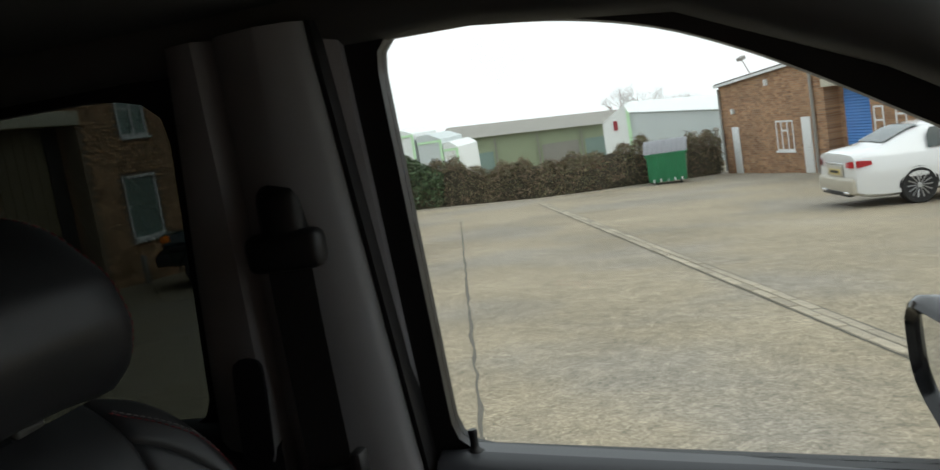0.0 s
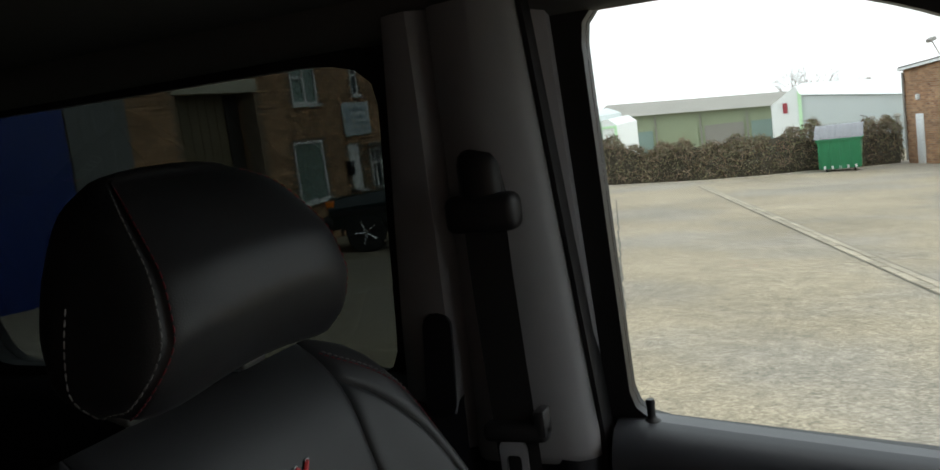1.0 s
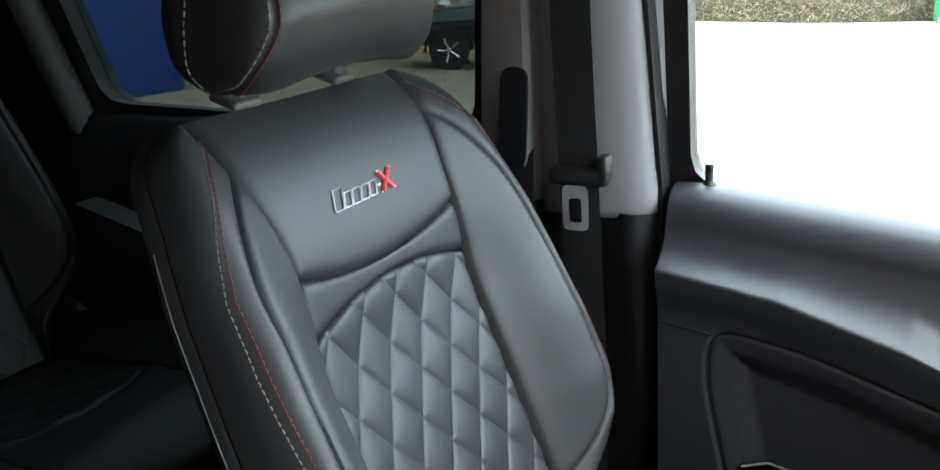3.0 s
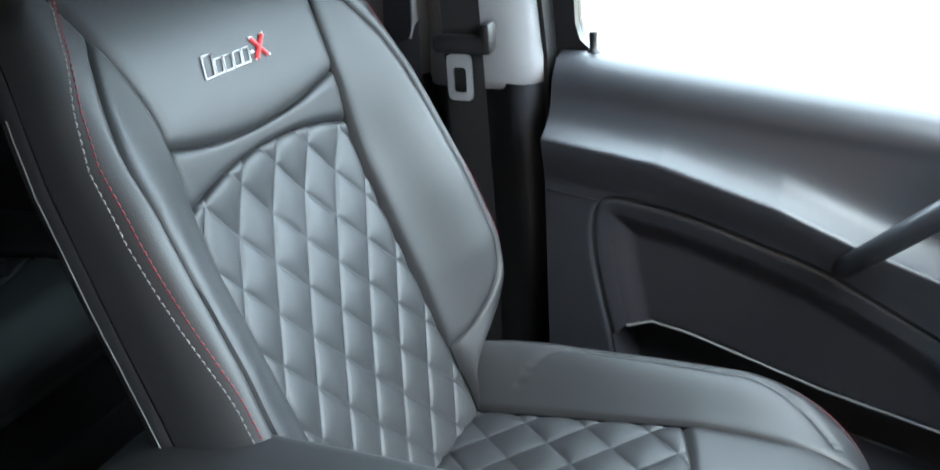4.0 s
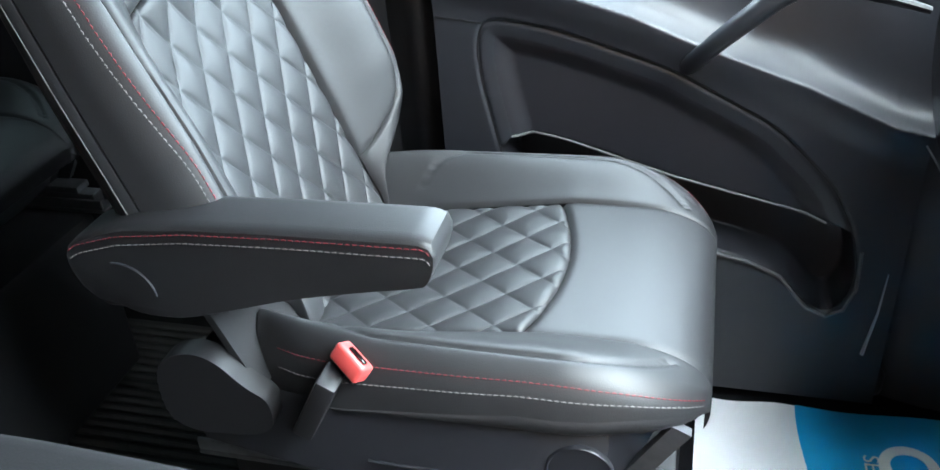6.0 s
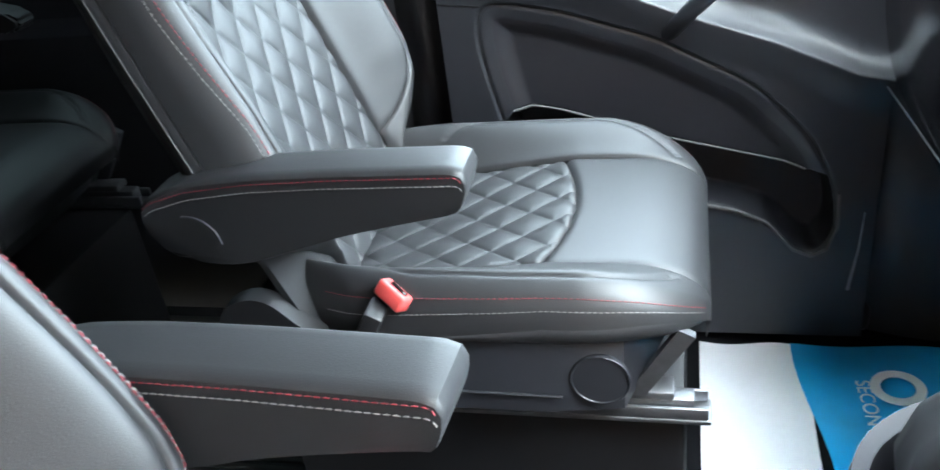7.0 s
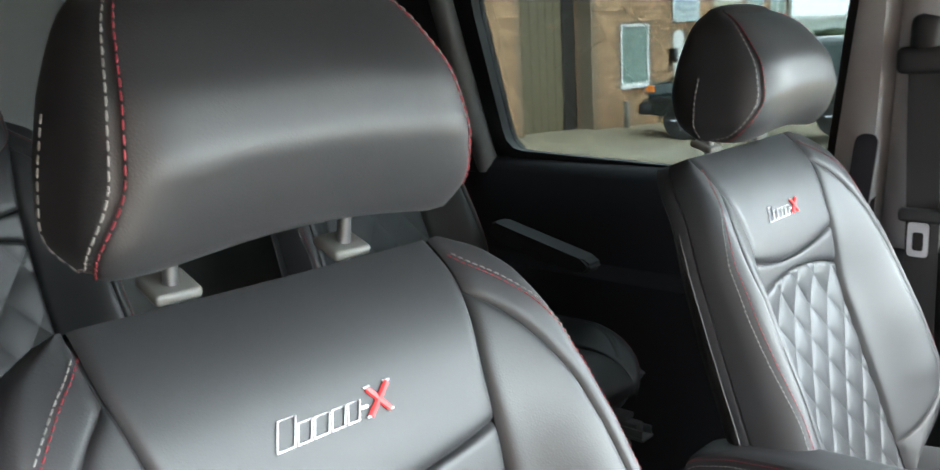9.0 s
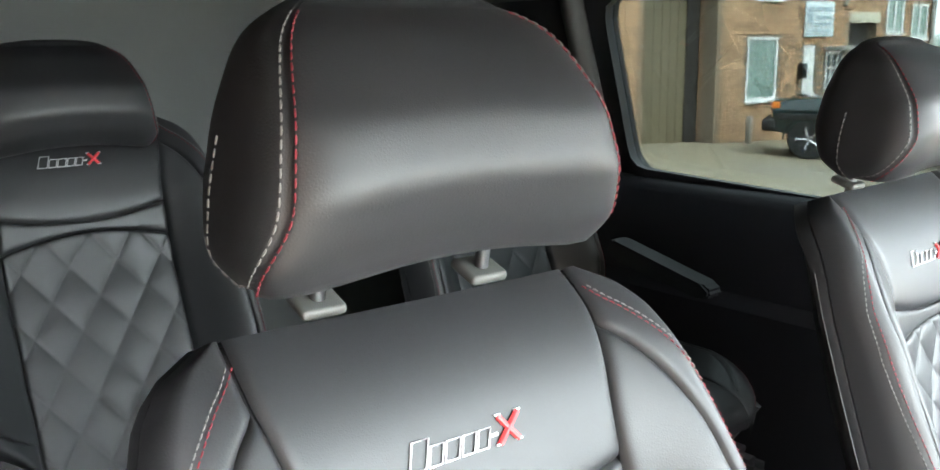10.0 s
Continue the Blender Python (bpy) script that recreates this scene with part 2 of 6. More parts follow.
def back_seam(t):
    """The twin-stitched seam between the bolster's front and its side."""
    s = back_w(t) - float(np.interp(t, [0.0, 0.05, 0.10, 0.14, 0.18, 0.22, 0.26, 0.30, 0.34, 0.40, 0.44, 0.48, 0.52], [0.009, 0.013, 0.018, 0.0205, 0.0200, 0.0168, 0.0140, 0.0122, 0.0108, 0.0118, 0.0165, 0.0250, 0.0320]))
    if t > 0.46:
        s = pa(t) + (s - pa(t)) * math.sqrt(max(0.0, 1 - ((t - 0.46) / 0.080) ** 2))
    return max(pa(t) + 0.003, s)


def back_off(s, t):
    s, w = abs(s), back_w(t)
    rise = float(np.interp(t, [-0.08, -0.02, 0.02, 0.06, 0.11, 0.2, 0.35, 0.45, 0.55], [-0.02, -0.006, 0.020, 0.040, 0.050, 0.050, 0.038, 0.018, 0.004]))
    lumbar = -0.022 * ease(t, 0.42, 0.27)
    off = lumbar - 0.008 * (1 - min(1, s / pa(t)) ** 2)
    if s > pa(t):
        q = (s - pa(t)) / max(w - pa(t), 1e-4)
        off = lumbar + (rise - lumbar) * ease(q, -0.12, 0.75)
        if q > 0.72:
            off -= (rise + 0.026) * (1 - math.sqrt(max(0.0, 1 - ((min(q, 1) - 0.72) / 0.28) ** 2)))
    if t > 0.44:
        off -= 0.040 * ((t - 0.44) / 0.12) ** 2.2
    return off


def back_pt(s, t, lift=0.0):
    return BA + BD * t + BN * (back_off(s, t) + lift) + Vector((0, s, 0))


def crowd(n):
    """0..1, closer together at both ends."""
    return [0.5 * k / n + 0.5 * (0.5 - 0.5 * math.cos(math.pi * k / n)) for k in range(n + 1)]


def edge_dip(*gaps):
    """A panel's rounded edge: how far the skin sinks into the seam."""
    return -sum(0.0075 * math.exp(-g / 0.0030) for g in gaps)


QS = 1.0                                          # size of the quilting


def quilt(a, b, w=0.066, h=0.092, high=0.0042):
    p, q = a / w / QS + b / h / QS, a / w / QS - b / h / QS
    m = min(abs(p - round(p)), abs(q - round(q)))
    dome = abs(math.sin(math.pi * p)) * abs(math.sin(math.pi * q))
    return high * (0.42 * (1 - math.exp(-m / 0.050)) + 0.75 * dome ** 0.85 - 0.55)


def t_quilt(s):
    return 0.327 + 0.024 * (1 - (s / PA) ** 2)


def t_crease(s):
    return 0.388 - 0.020 * (1 - (s / PA) ** 2)


def build_back(seat):
    tb, tt = -0.08, 0.556
    cols = [2 * c - 1 for c in crowd(FINE)]
    bm = bmesh.new()
    sheet(bm, [[back_pt(c * PA, tb + v * (t_quilt(c * PA) - tb),
                        quilt(c * PA - 0.002 * QS, tb + v * (t_quilt(c * PA) - tb) - 0.239, 0.061, 0.087) + edge_dip((1 - abs(c)) * PA, (1 - v) * 0.4)) for c in cols] for v in crowd(int(FINE * 1.25))])
    back = part("backrest", bm, LEATHER, seat, "black leather with diamond quilting", sharp=120)
    cols = [2 * c - 1 for c in crowd(40)]
    bm = bmesh.new()
    sheet(bm, [[back_pt(c * PA, t_quilt(c * PA) + v * (t_crease(c * PA) - t_quilt(c * PA)),
                        0.002 + edge_dip((1 - abs(c)) * PA, (1 - v) * 0.05, v * 0.05)) for c in cols] for v in crowd(12)])
    part("middle_panel", bm, LEATHER, back)
    bm = bmesh.new()
    rows = []
    for v in crowd(36):
        ts = [t_crease(c * PA) + v * (tt - t_crease(c * PA)) for c in cols]
        rows.append([back_pt(c * pa(t), t, 0.003 + edge_dip((1 - abs(c)) * PA, v * 0.15)) for c, t in zip(cols, ts)])
    sheet(bm, rows)
    part("shoulder_panel", bm, LEATHER, back, sharp=120)
    for side in (-1, 1):
        bm = bmesh.new()
        rows = []
        for v in crowd(60):
            t = tb + v * (tt - 0.01 - tb)
            b = back_b(t)
            rows.append([back_pt(side * (pa(t) + r * (b - pa(t))), t, 0.002 + edge_dip(r * (b - pa(t)), (1 - r) * (b - pa(t)))) for r in crowd(18)])
        sheet(bm, rows)
        part("bolster", bm, LEATHER, back)
        bm = bmesh.new()
        rows = []
        for v in crowd(60):
            t = tb + v * (tt - tb)
            b, w = back_b(t), back_w(t)
            rows.append([back_pt(side * (b + r * (w - b)), t, 0.002 + edge_dip(r * (w - b))) for r in [k / 14 for k in range(15)]])
        sheet(bm, rows)
        part("bolster_roll", bm, LEATHER, back, sharp=120)
    # side and rear shell
    bm = bmesh.new()
    rows = []
    for v in [k / 40 for k in range(41)]:
        t = tb + v * (tt - tb)
        w = back_w(t)
        thick = 0.052 - 0.014 * ease(t, 0.25, 0.55)
        e = back_off(w, t)
        hip = max(w, 0.247) if t < 0.12 else w
        sec = [(-w, e), (-hip - 0.003, e - 0.008 - 0.012 * (hip > w)), (-hip - 0.002, e - 0.020 - 0.01 * (hip > w)), (-hip + 0.012, e - thick * 0.75), (-hip + 0.05, e - thick)]
        sec = [(s, min(o, e)) for s, o in sec]
        sec = sec + [(0, e - thick - 0.012)] + [(-s, o) for s, o in sec[::-1]]
        rows.append([BA + BD * t + BN * o + Vector((0, s, 0)) for s, o in sec])
    vs = sheet(bm, rows)
    top = [bm.verts.new(back_pt(c * back_w(tt), tt)) for c in [k / 10 - 1 for k in range(21)]]
    for k in range(20):                       # close the top
        j, i = round(k / 20 * (len(vs[-1]) - 1)), round((k + 1) / 20 * (len(vs[-1]) - 1))
        f = [top[k], top[k + 1], vs[-1][i]] + ([vs[-1][j]] if i != j else [])
        bm.faces.new(f)
    part("back_shell", bm, LEATHER, seat)
    # seam piping on both sides
    for side in (-1, 1):
        bm = bmesh.new()
        pts = []
        for k in range(36):
            t = -0.07 + k / 35 * 0.53
            pts.append(BA + BD * t + BN * (back_off(back_w(t), t) - 0.012) + Vector((0, side * (back_w(t) + 0.0032), 0)))
        tube(bm, pts, 0.0007, 6)
        part("piping", bm, TRIM_MID, seat, "pale side piping")


def dashes(bm, pts, out, length=0.0048, gap=0.0022, r=0.00075):
    """Stitches along a line of points."""
    pts = [Vector(p) for p in pts]
    cum = np.concatenate([[0], np.cumsum([(b - a).length for a, b in zip(pts, pts[1:])])])
    co = np.array([[*p] for p in pts])

    def at(d):
        return Vector([float(np.interp(d, cum, co[:, k])) for k in range(3)])

    d = 0.0
    while d + length < cum[-1]:
        a, b = at(d), at(d + length)
        m = (a + b) / 2 + Vector(out)
        tube(bm, [a, m, b], [r * 0.7, r, r * 0.7], 5)
        d += length + gap


def stitch_back(seat):
    white, red = bmesh.new(), bmesh.new()
    for side in (-1, 1):
        for bm, q in ((white, 0.0024), (red, -0.0024)):
            pts = []
            for k in range(60):
                t = 0.03 + k / 59 * 0.509
                pts.append(back_pt(side * (back_seam(t) + q), t, 0.0026))
            dashes(bm, pts, BN * 0.0008)
    part("white_stitching", white, WHITE_THREAD, seat, "white twin-needle stitching", kind="stuff")
    part("red_stitching", red, RED_THREAD, seat, "red twin-needle stitching", kind="stuff")


CB = 0.149                                         # half width of the cushion's middle
CZ = 0.961 - FLOOR


def cush_w(x):
    if x > 0.24:
        return CB + 0.113 * math.sqrt(max(0.0, 1 - ((x - 0.24) / 0.1655) ** 2))
    return float(np.interp(x, [-0.10, -0.04, 0.0, 0.15, 0.24], [0.225, 0.248, 0.256, 0.262, 0.262]))


def cush_path(a, n, low):
    """From a forwards over the rolled front edge and down its face: place and drop below the roll."""
    out = [(a + (0.30 - a) * k / n, 0.0) for k in range(n)]
    out += [(0.30 + 0.104 * math.sin(k / 24 * math.pi / 2), 0.0) for k in range(25)]
    return out + [(0.404 - 0.006 * f * f, f * low) for f in (0.15, 0.4, 0.7, 1.0)]


def cush_z(x, y):
    y, w = abs(y), cush_w(x)
    low = 0.135 * max(0.0, 0.21 - x)              # the seat slopes down to the rear
    z = CZ - low - 0.008 * (1 - min(1, y / CB) ** 2) * ease(x, 0.36, 0.0)
    if y > CB:
        q = (y - CB) / (w - CB)
        rise = (0.033 + low) * ease(x, 0.40, 0.24)
        z += rise * ease(q, -0.15, 0.70)
        if q > 0.60:
            z -= (rise + 0.022) * (1 - math.sqrt(max(0.0, 1 - ((min(q, 1) - 0.60) / 0.40) ** 2)))
    if x > 0.30:
        z -= 0.058 * (1 - math.sqrt(max(0.0, 1 - ((x - 0.30) / 0.1045) ** 2)))
    return z


def cush_seam(x):
    """Where the bolster's curved seam runs: a share of the bolster's width."""
    if x > 0.24:
        return 0.66 * math.sqrt(max(0.0, 1 - ((x - 0.24) / 0.125) ** 2))
    if x < 0.05:
        return 0.66 * math.sqrt(max(0.0, 1 - ((0.05 - x) / 0.075) ** 2))
    return 0.66


def cush_front(y):
    return 0.222 - 0.032 * (y / CB) ** 2


def build_cushion(seat):
    xb, xf = -0.10, 0.404
    cols = [2 * c - 1 for c in crowd(FINE)]
    bm = bmesh.new()
    rows = []
    for v in crowd(FINE):
        row = []
        for c in cols:
            y = c * CB
            x = xb + v * (cush_front(y) - xb)
            row.append((x, y, cush_z(x, y) + quilt(y, x, 0.066, 0.078) + edge_dip((1 - abs(c)) * CB, (1 - v) * 0.3)))
        rows.append(row)
    sheet(bm, rows)
    cushion = part("seat", bm, LEATHER, seat, "black leather with diamond quilting", sharp=120)
    cols = [2 * c - 1 for c in crowd(30)]
    bm = bmesh.new()
    rows = []
    for c in cols:
        y, a = c * CB, cush_front(c * CB)
        rows.append([(x, y, cush_z(min(x, xf) if d == 0 else xf, y) - d + edge_dip(x - a) + 0.4 * edge_dip((1 - abs(c)) * CB)) for x, d in cush_path(a, 14, 0.026)])
    sheet(bm, rows)
    part("front_panel", bm, LEATHER, cushion, sharp=120)
    for side in (-1, 1):
        bm = bmesh.new()
        rows = []
        for x, d in cush_path(xb, 60, 0.026):
            w = cush_w(x if d == 0 else xf)
            rows.append([(x, side * (CB + r * (w - CB)), cush_z(x if d == 0 else xf, CB + r * (w - CB)) - d + 0.4 * edge_dip(r * (w - CB)) + (0.9 * edge_dip(abs(r - cush_seam(x)) * (w - CB)) if -0.02 < x < 0.36 else 0)) for r in [k / 44 for k in range(45)]])
        sheet(bm, rows)
        part("bolster", bm, LEATHER, cushion, sharp=120)
    # the skirt below the rolled edge
    loop = [(xb + k / 40 * (xf - xb), cush_w(xb + k / 40 * (xf - xb))) for k in range(41)]
    loop = loop + [(xf, 0.16 - 0.32 * k / 12) for k in range(1, 12)] + [(x, -y) for x, y in loop[::-1]]
    bm = bmesh.new()
    bottom = 0.912 - FLOOR
    rows = []
    for f in (0.0, 0.12, 0.5, 0.85, 1.0):
        bulge = 0.007 * math.sin(math.pi * f)
        row = []
        for x, y in loop:
            z0 = cush_z(x, y)
            n = Vector((max(0, x - 0.3) * 6, math.copysign(1, y) * min(1, abs(y) / 0.2), 0)).normalized()
            row.append((x - (0.002 + 0.014 * f * f) * n.x, y + n.y * bulge - 0.01 * f * n.y, z0 + f * (bottom - 0.012 * ease(x, 0.3, 0.4) - z0)))
        rows.append(row)
    sheet(bm, rows)
    part("cushion_side", bm, LEATHER, seat, sharp=120)
    white, red = bmesh.new(), bmesh.new()
    for side in (-1, 1):
        for bm, q in ((white, 0.965), (red, 0.90)):
            pts = [(x, side * (CB + q * (cush_w(x) - CB)), cush_z(x, CB + q * (cush_w(x) - CB)) + 0.0010) for x in [-0.07 + k / 60 * 0.468 for k in range(61)]]
            dashes(bm, pts, (0, 0, 0.0005))
    part("white_stitching", white, WHITE_THREAD, seat, kind="stuff")
    part("red_stitching", red, RED_THREAD, seat, kind="stuff")


def build_base(seat, side, front=True):
    """Plastic skirt with a round cover, slide rails, and the pedestal."""
    z1, z0 = 0.918 - FLOOR, 0.800 - FLOOR
    loop = [(-0.20, 0.225), (-0.05, 0.248), (0.2, 0.250), (0.30, 0.235), (0.355, 0.19), (0.37, 0.1), (0.37, -0.1), (0.355, -0.19), (0.30, -0.235), (0.2, -0.250), (-0.05, -0.248), (-0.20, -0.225)]
    bm = bmesh.new()
    sheet(bm, [[(x, y, z1 - 0.010 * ease(x, 0.2, 0.36)) for x, y in loop], [(x * 1.005, y * 1.01, z1 - 0.006 - 0.010 * ease(x, 0.2, 0.36)) for x, y in loop],
               [(x - 0.055 * (x > 0.3), y, z0 + 0.012 * (x > 0.3)) for x, y in loop], [(x - 0.065 * (x > 0.3), y * 0.96, z0 - 0.006 + 0.012 * (x > 0.3)) for x, y in loop]], wrap=True)
    part("seat_skirt", bm, PLASTIC, seat)
    bm = bmesh.new()
    lathe(bm, [(0.0375, -0.004), (0.0375, 0.0015), (0.0365, 0.0028), (0.0350, 0.0028), (0.0342, 0.0012), (0.004, 0.0016)], 32, pose(0.272, side * 0.2455, 0.853 - FLOOR, -90 * side, 0, 0))
    part("round_cover", bm, PLASTIC, seat)
    bm = bmesh.new()
    tube(bm, [(0.03, side * 0.2525, 0.832 - FLOOR), (0.10, side * 0.2530, 0.831 - FLOOR), (0.225, side * 0.2530, 0.829 - FLOOR)], 0.0022, 6)
    part("skirt_ridge", bm, PLASTIC, seat)
    bm = bmesh.new()
    slab(bm, [(x, side * 0.212, z - FLOOR) for x, z in ((0.30, 0.812), (0.325, 0.812), (0.385, 0.905), (0.365, 0.915))], (0, side * 0.012, 0))
    part("front_bracket", bm, STEEL, seat, "bare steel front bracket")
    for s in (-1, 1):
        bm = bmesh.new()
        box(bm, (-0.22, s * 0.2 - 0.022, 0.765 - FLOOR), (0.405, s * 0.2 + 0.022, 0.772 - FLOOR), 0.002)
        box(bm, (-0.22, s * 0.2 - 0.021, 0.772 - FLOOR), (0.402, s * 0.2 - 0.015, 0.790 - FLOOR), 0.002)
        box(bm, (-0.22, s * 0.2 + 0.015, 0.772 - FLOOR), (0.402, s * 0.2 + 0.021, 0.790 - FLOOR), 0.002)
        box(bm, (-0.16, s * 0.2 - 0.013, 0.774 - FLOOR), (0.385, s * 0.2 + 0.013, 0.798 - FLOOR), 0.003)
        box(bm, (-0.16, s * 0.2 - 0.017, 0.799 - FLOOR), (0.36, s * 0.2 + 0.017, 0.812 - FLOOR), 0.003)
        part("slide_rail", bm, STEEL, seat, "bare steel slide rail")
    bm = boxed((-0.2, -0.19, -0.02), (0.375, 0.19, 0.765 - FLOOR), 0.012)
    part("pedestal", bm, BLACK, seat)
    # recliner cover at the hinge
    bm = bmesh.new()
    prof = smooth_loop([(-0.205, 0.86), (-0.205, 0.958), (-0.160, 0.982), (-0.125, 0.976), (-0.092, 0.938), (-0.065, 0.925), (-0.07, 0.87)], 48, 0.05)
    slab(bm, [(x, side * 0.245, z - FLOOR) for x, z in prof], (0, side * 0.028, 0))
    part("recliner_cover", bm, BLACK, seat)


def build_arm(seat, side, dx=0.0, dz=0.0, dy=0.0):
    prof = smooth_loop([(-0.243, 1.104), (-0.238, 1.133), (-0.176, 1.157), (-0.10, 1.165), (0.0, 1.169), (0.150, 1.171), (0.154, 1.150), (0.140, 1.113), (0.06, 1.096), (-0.006, 1.081), (-0.069, 1.061), (-0.134, 1.042), (-0.19, 1.043), (-0.23, 1.07)], 84, 0.022)
    cx, cz = -0.04, 1.11
    bm = bmesh.new()
    rows = []
    for w, k in ((0.0, 0.90), (0.002, 0.95), (0.006, 0.985), (0.012, 1.0), (0.053, 1.0), (0.059, 0.985), (0.063, 0.95), (0.065, 0.90)):
        sx = 1 - (1 - k) * 0.10
        row = []
        for x, z in prof:
            zz = cz + (z - cz) * k
            under = 0.011 * ease(1.098 + 0.17 * x - zz, 0.0, 0.012)
            row.append((cx + (x - cx) * sx + dx, side * (0.225 + dy + min(max(w, under), 0.065 - under)), zz + dz - FLOOR))
        rows.append(row)
    vs = sheet(bm, rows, wrap=True)
    bm.faces.new(vs[0][::-1])
    bm.faces.new(vs[-1])
    arm = part("armrest", bm, LEATHER, seat, "black leather armrest with red and white stitching")
    for w, drop, m in ((0.0656, 0.013, WHITE_THREAD), (0.0652, 0.0035, RED_THREAD), (-0.0006, 0.013, WHITE_THREAD), (-0.0002, 0.0035, RED_THREAD)):
        bm = bmesh.new()
        pts = []
        for k in range(50):
            x = -0.235 + k / 49 * 0.376
            z = float(np.interp(x, [-0.24, -0.225, -0.176, -0.10, 0.0, 0.15, 0.17], [1.128, 1.139, 1.153, 1.162, 1.166, 1.168, 1.150])) - drop - 0.004
            pts.append((x + dx, side * (0.225 + dy + w), z + dz - FLOOR))
        pts += [(x + dx, pts[-1][1], pts[-1][2] - d) for x, d in ((0.1455, 0.003), (0.1475, 0.008))]
        dashes(bm, pts, (0, 0, 0.0003))
        part("stitching", bm, m, arm, kind="stuff")
    bm = bmesh.new()
    tube(bm, [(-0.183 + dx + 0.036 * math.cos(a), side * (0.2902 + dy), 1.078 + dz - FLOOR + 0.036 * math.sin(a)) for a in [k / 16 * math.pi * 0.55 for k in range(17)]], 0.0014, 6)
    part("pivot_cover", bm, PLASTIC, arm)


def build_head(seat, drop=0.0, posts=True, half=1.0, spread=0.079, mid=0.006, shift=0.0, back=-0.05, lean=0.0):
    """A loft of level sections, wide and full below, narrow and thin at the top."""
    us = [0, 0.12, 0.35, 0.6, 0.82, 0.93, 1]
    fine = np.linspace(0, 1, 41)

    def curve(vals):
        v = np.interp(fine, us, vals)
        for _ in range(6):
            v[1:-1] = 0.25 * v[:-2] + 0.5 * v[1:-1] + 0.25 * v[2:]
        return v

    hw = curve([0.138, 0.154, 0.149, 0.140, 0.125, 0.113, 0.088]) * half
    xf = curve([-0.186, -0.167, -0.150, -0.161, -0.196, -0.218, -0.250])
    xr = curve([-0.290, -0.319, -0.332, -0.324, -0.309, -0.298, -0.284])
    z0, high = 1.570, 0.167

    def pt(u, a, inset=0.0, shrink=1.0, up=0.0):
        w, f, r = (float(np.interp(u, fine, v)) for v in (hw, xf, xr))
        c, s = math.cos(a), math.sin(a)
        e = 0.50
        y = shrink * (w - inset) * math.copysign(abs(s) ** e, s)
        x = (f + r) / 2 + shrink * ((f - r) / 2 - inset) * math.copysign(abs(c) ** e, c) + 0.009 * (y / 0.15) ** 2
        return Vector((x + back, y + shift, z0 + u * high + up - 0.019 * (y / 0.15) ** 2 * (1 - u) - drop - FLOOR))

    count = 120

    def seam(u):
        return radians(57 + 34 * (max(0.0, 0.34 - u) / 0.34) ** 2)

    angles = [k / count * 2 * math.pi for k in range(count)]

    def groove(a, u):
        d = min(abs(abs(math.remainder(a, 2 * math.pi)) - seam(u)), 1.0)
        return 0.0040 * math.exp(-(d / 0.028) ** 2)

    rows = [[pt(0, a, 0.0, k, -0.004 * (1 - k) ** 0.5 - 0.003) for a in angles] for k in (0.3, 0.7, 0.9)]
    rows += [[pt(float(u), a, groove(a, float(u))) for a in angles] for u in fine]
    rows += [[pt(1, a, 0.0, k, up) for a in angles] for k, up in ((0.93, 0.0028), (0.8, 0.0056), (0.55, 0.0085), (0.25, 0.010))]
    bm = bmesh.new()
    vs = sheet(bm, rows, wrap=True)
    bm.faces.new(vs[0][::-1])
    bm.faces.new(vs[-1])
    head = part("headrest", bm, LEATHER, seat, "black leather headrest with contrast stitching", sharp=120)
    for off, m in ((0.075, WHITE_THREAD), (-0.075, RED_THREAD)):
        bm = bmesh.new()
        for side in (-1, 1):
            dashes(bm, [pt(k / 40, side * (seam(k / 40) + off), -0.0006) for k in range(0, 40)], (0.0004, 0, 0), 0.0058, 0.0026, 0.0009)
        part("stitching", bm, m, head, kind="stuff")
    bm = bmesh.new()
    for side in (-1, 1):
        dashes(bm, [pt(0.55 * k / 20, side * radians(99 - 5 * k / 20), -0.0006) for k in range(21)], (0, 0, 0), 0.0058, 0.0026, 0.0009)
    part("side_stitching", bm, WHITE_THREAD, head, kind="stuff")
    if posts:
        for side in (-1, 1):
            bm = bmesh.new()
            tube(bm, [(-0.335 - lean, mid + side * spread, 1.47 - FLOOR), (-0.322 - lean, mid + side * spread, 1.535 - FLOOR), (-0.305, mid + side * spread, 1.62 - FLOOR)], 0.0062, 10)
            part("headrest_post", bm, STEEL, seat, "steel headrest post")
            bm = boxed((-0.020, -0.019, -0.006), (0.017, 0.019, 0.004), 0.004, 3, pose(-0.328 - lean, mid + side * spread, 1.522 - 0.4 * lean - FLOOR, 0, 18, 0))
            part("post_guide", bm, BEIGE_PLASTIC, seat, "grey-beige plastic post guide")


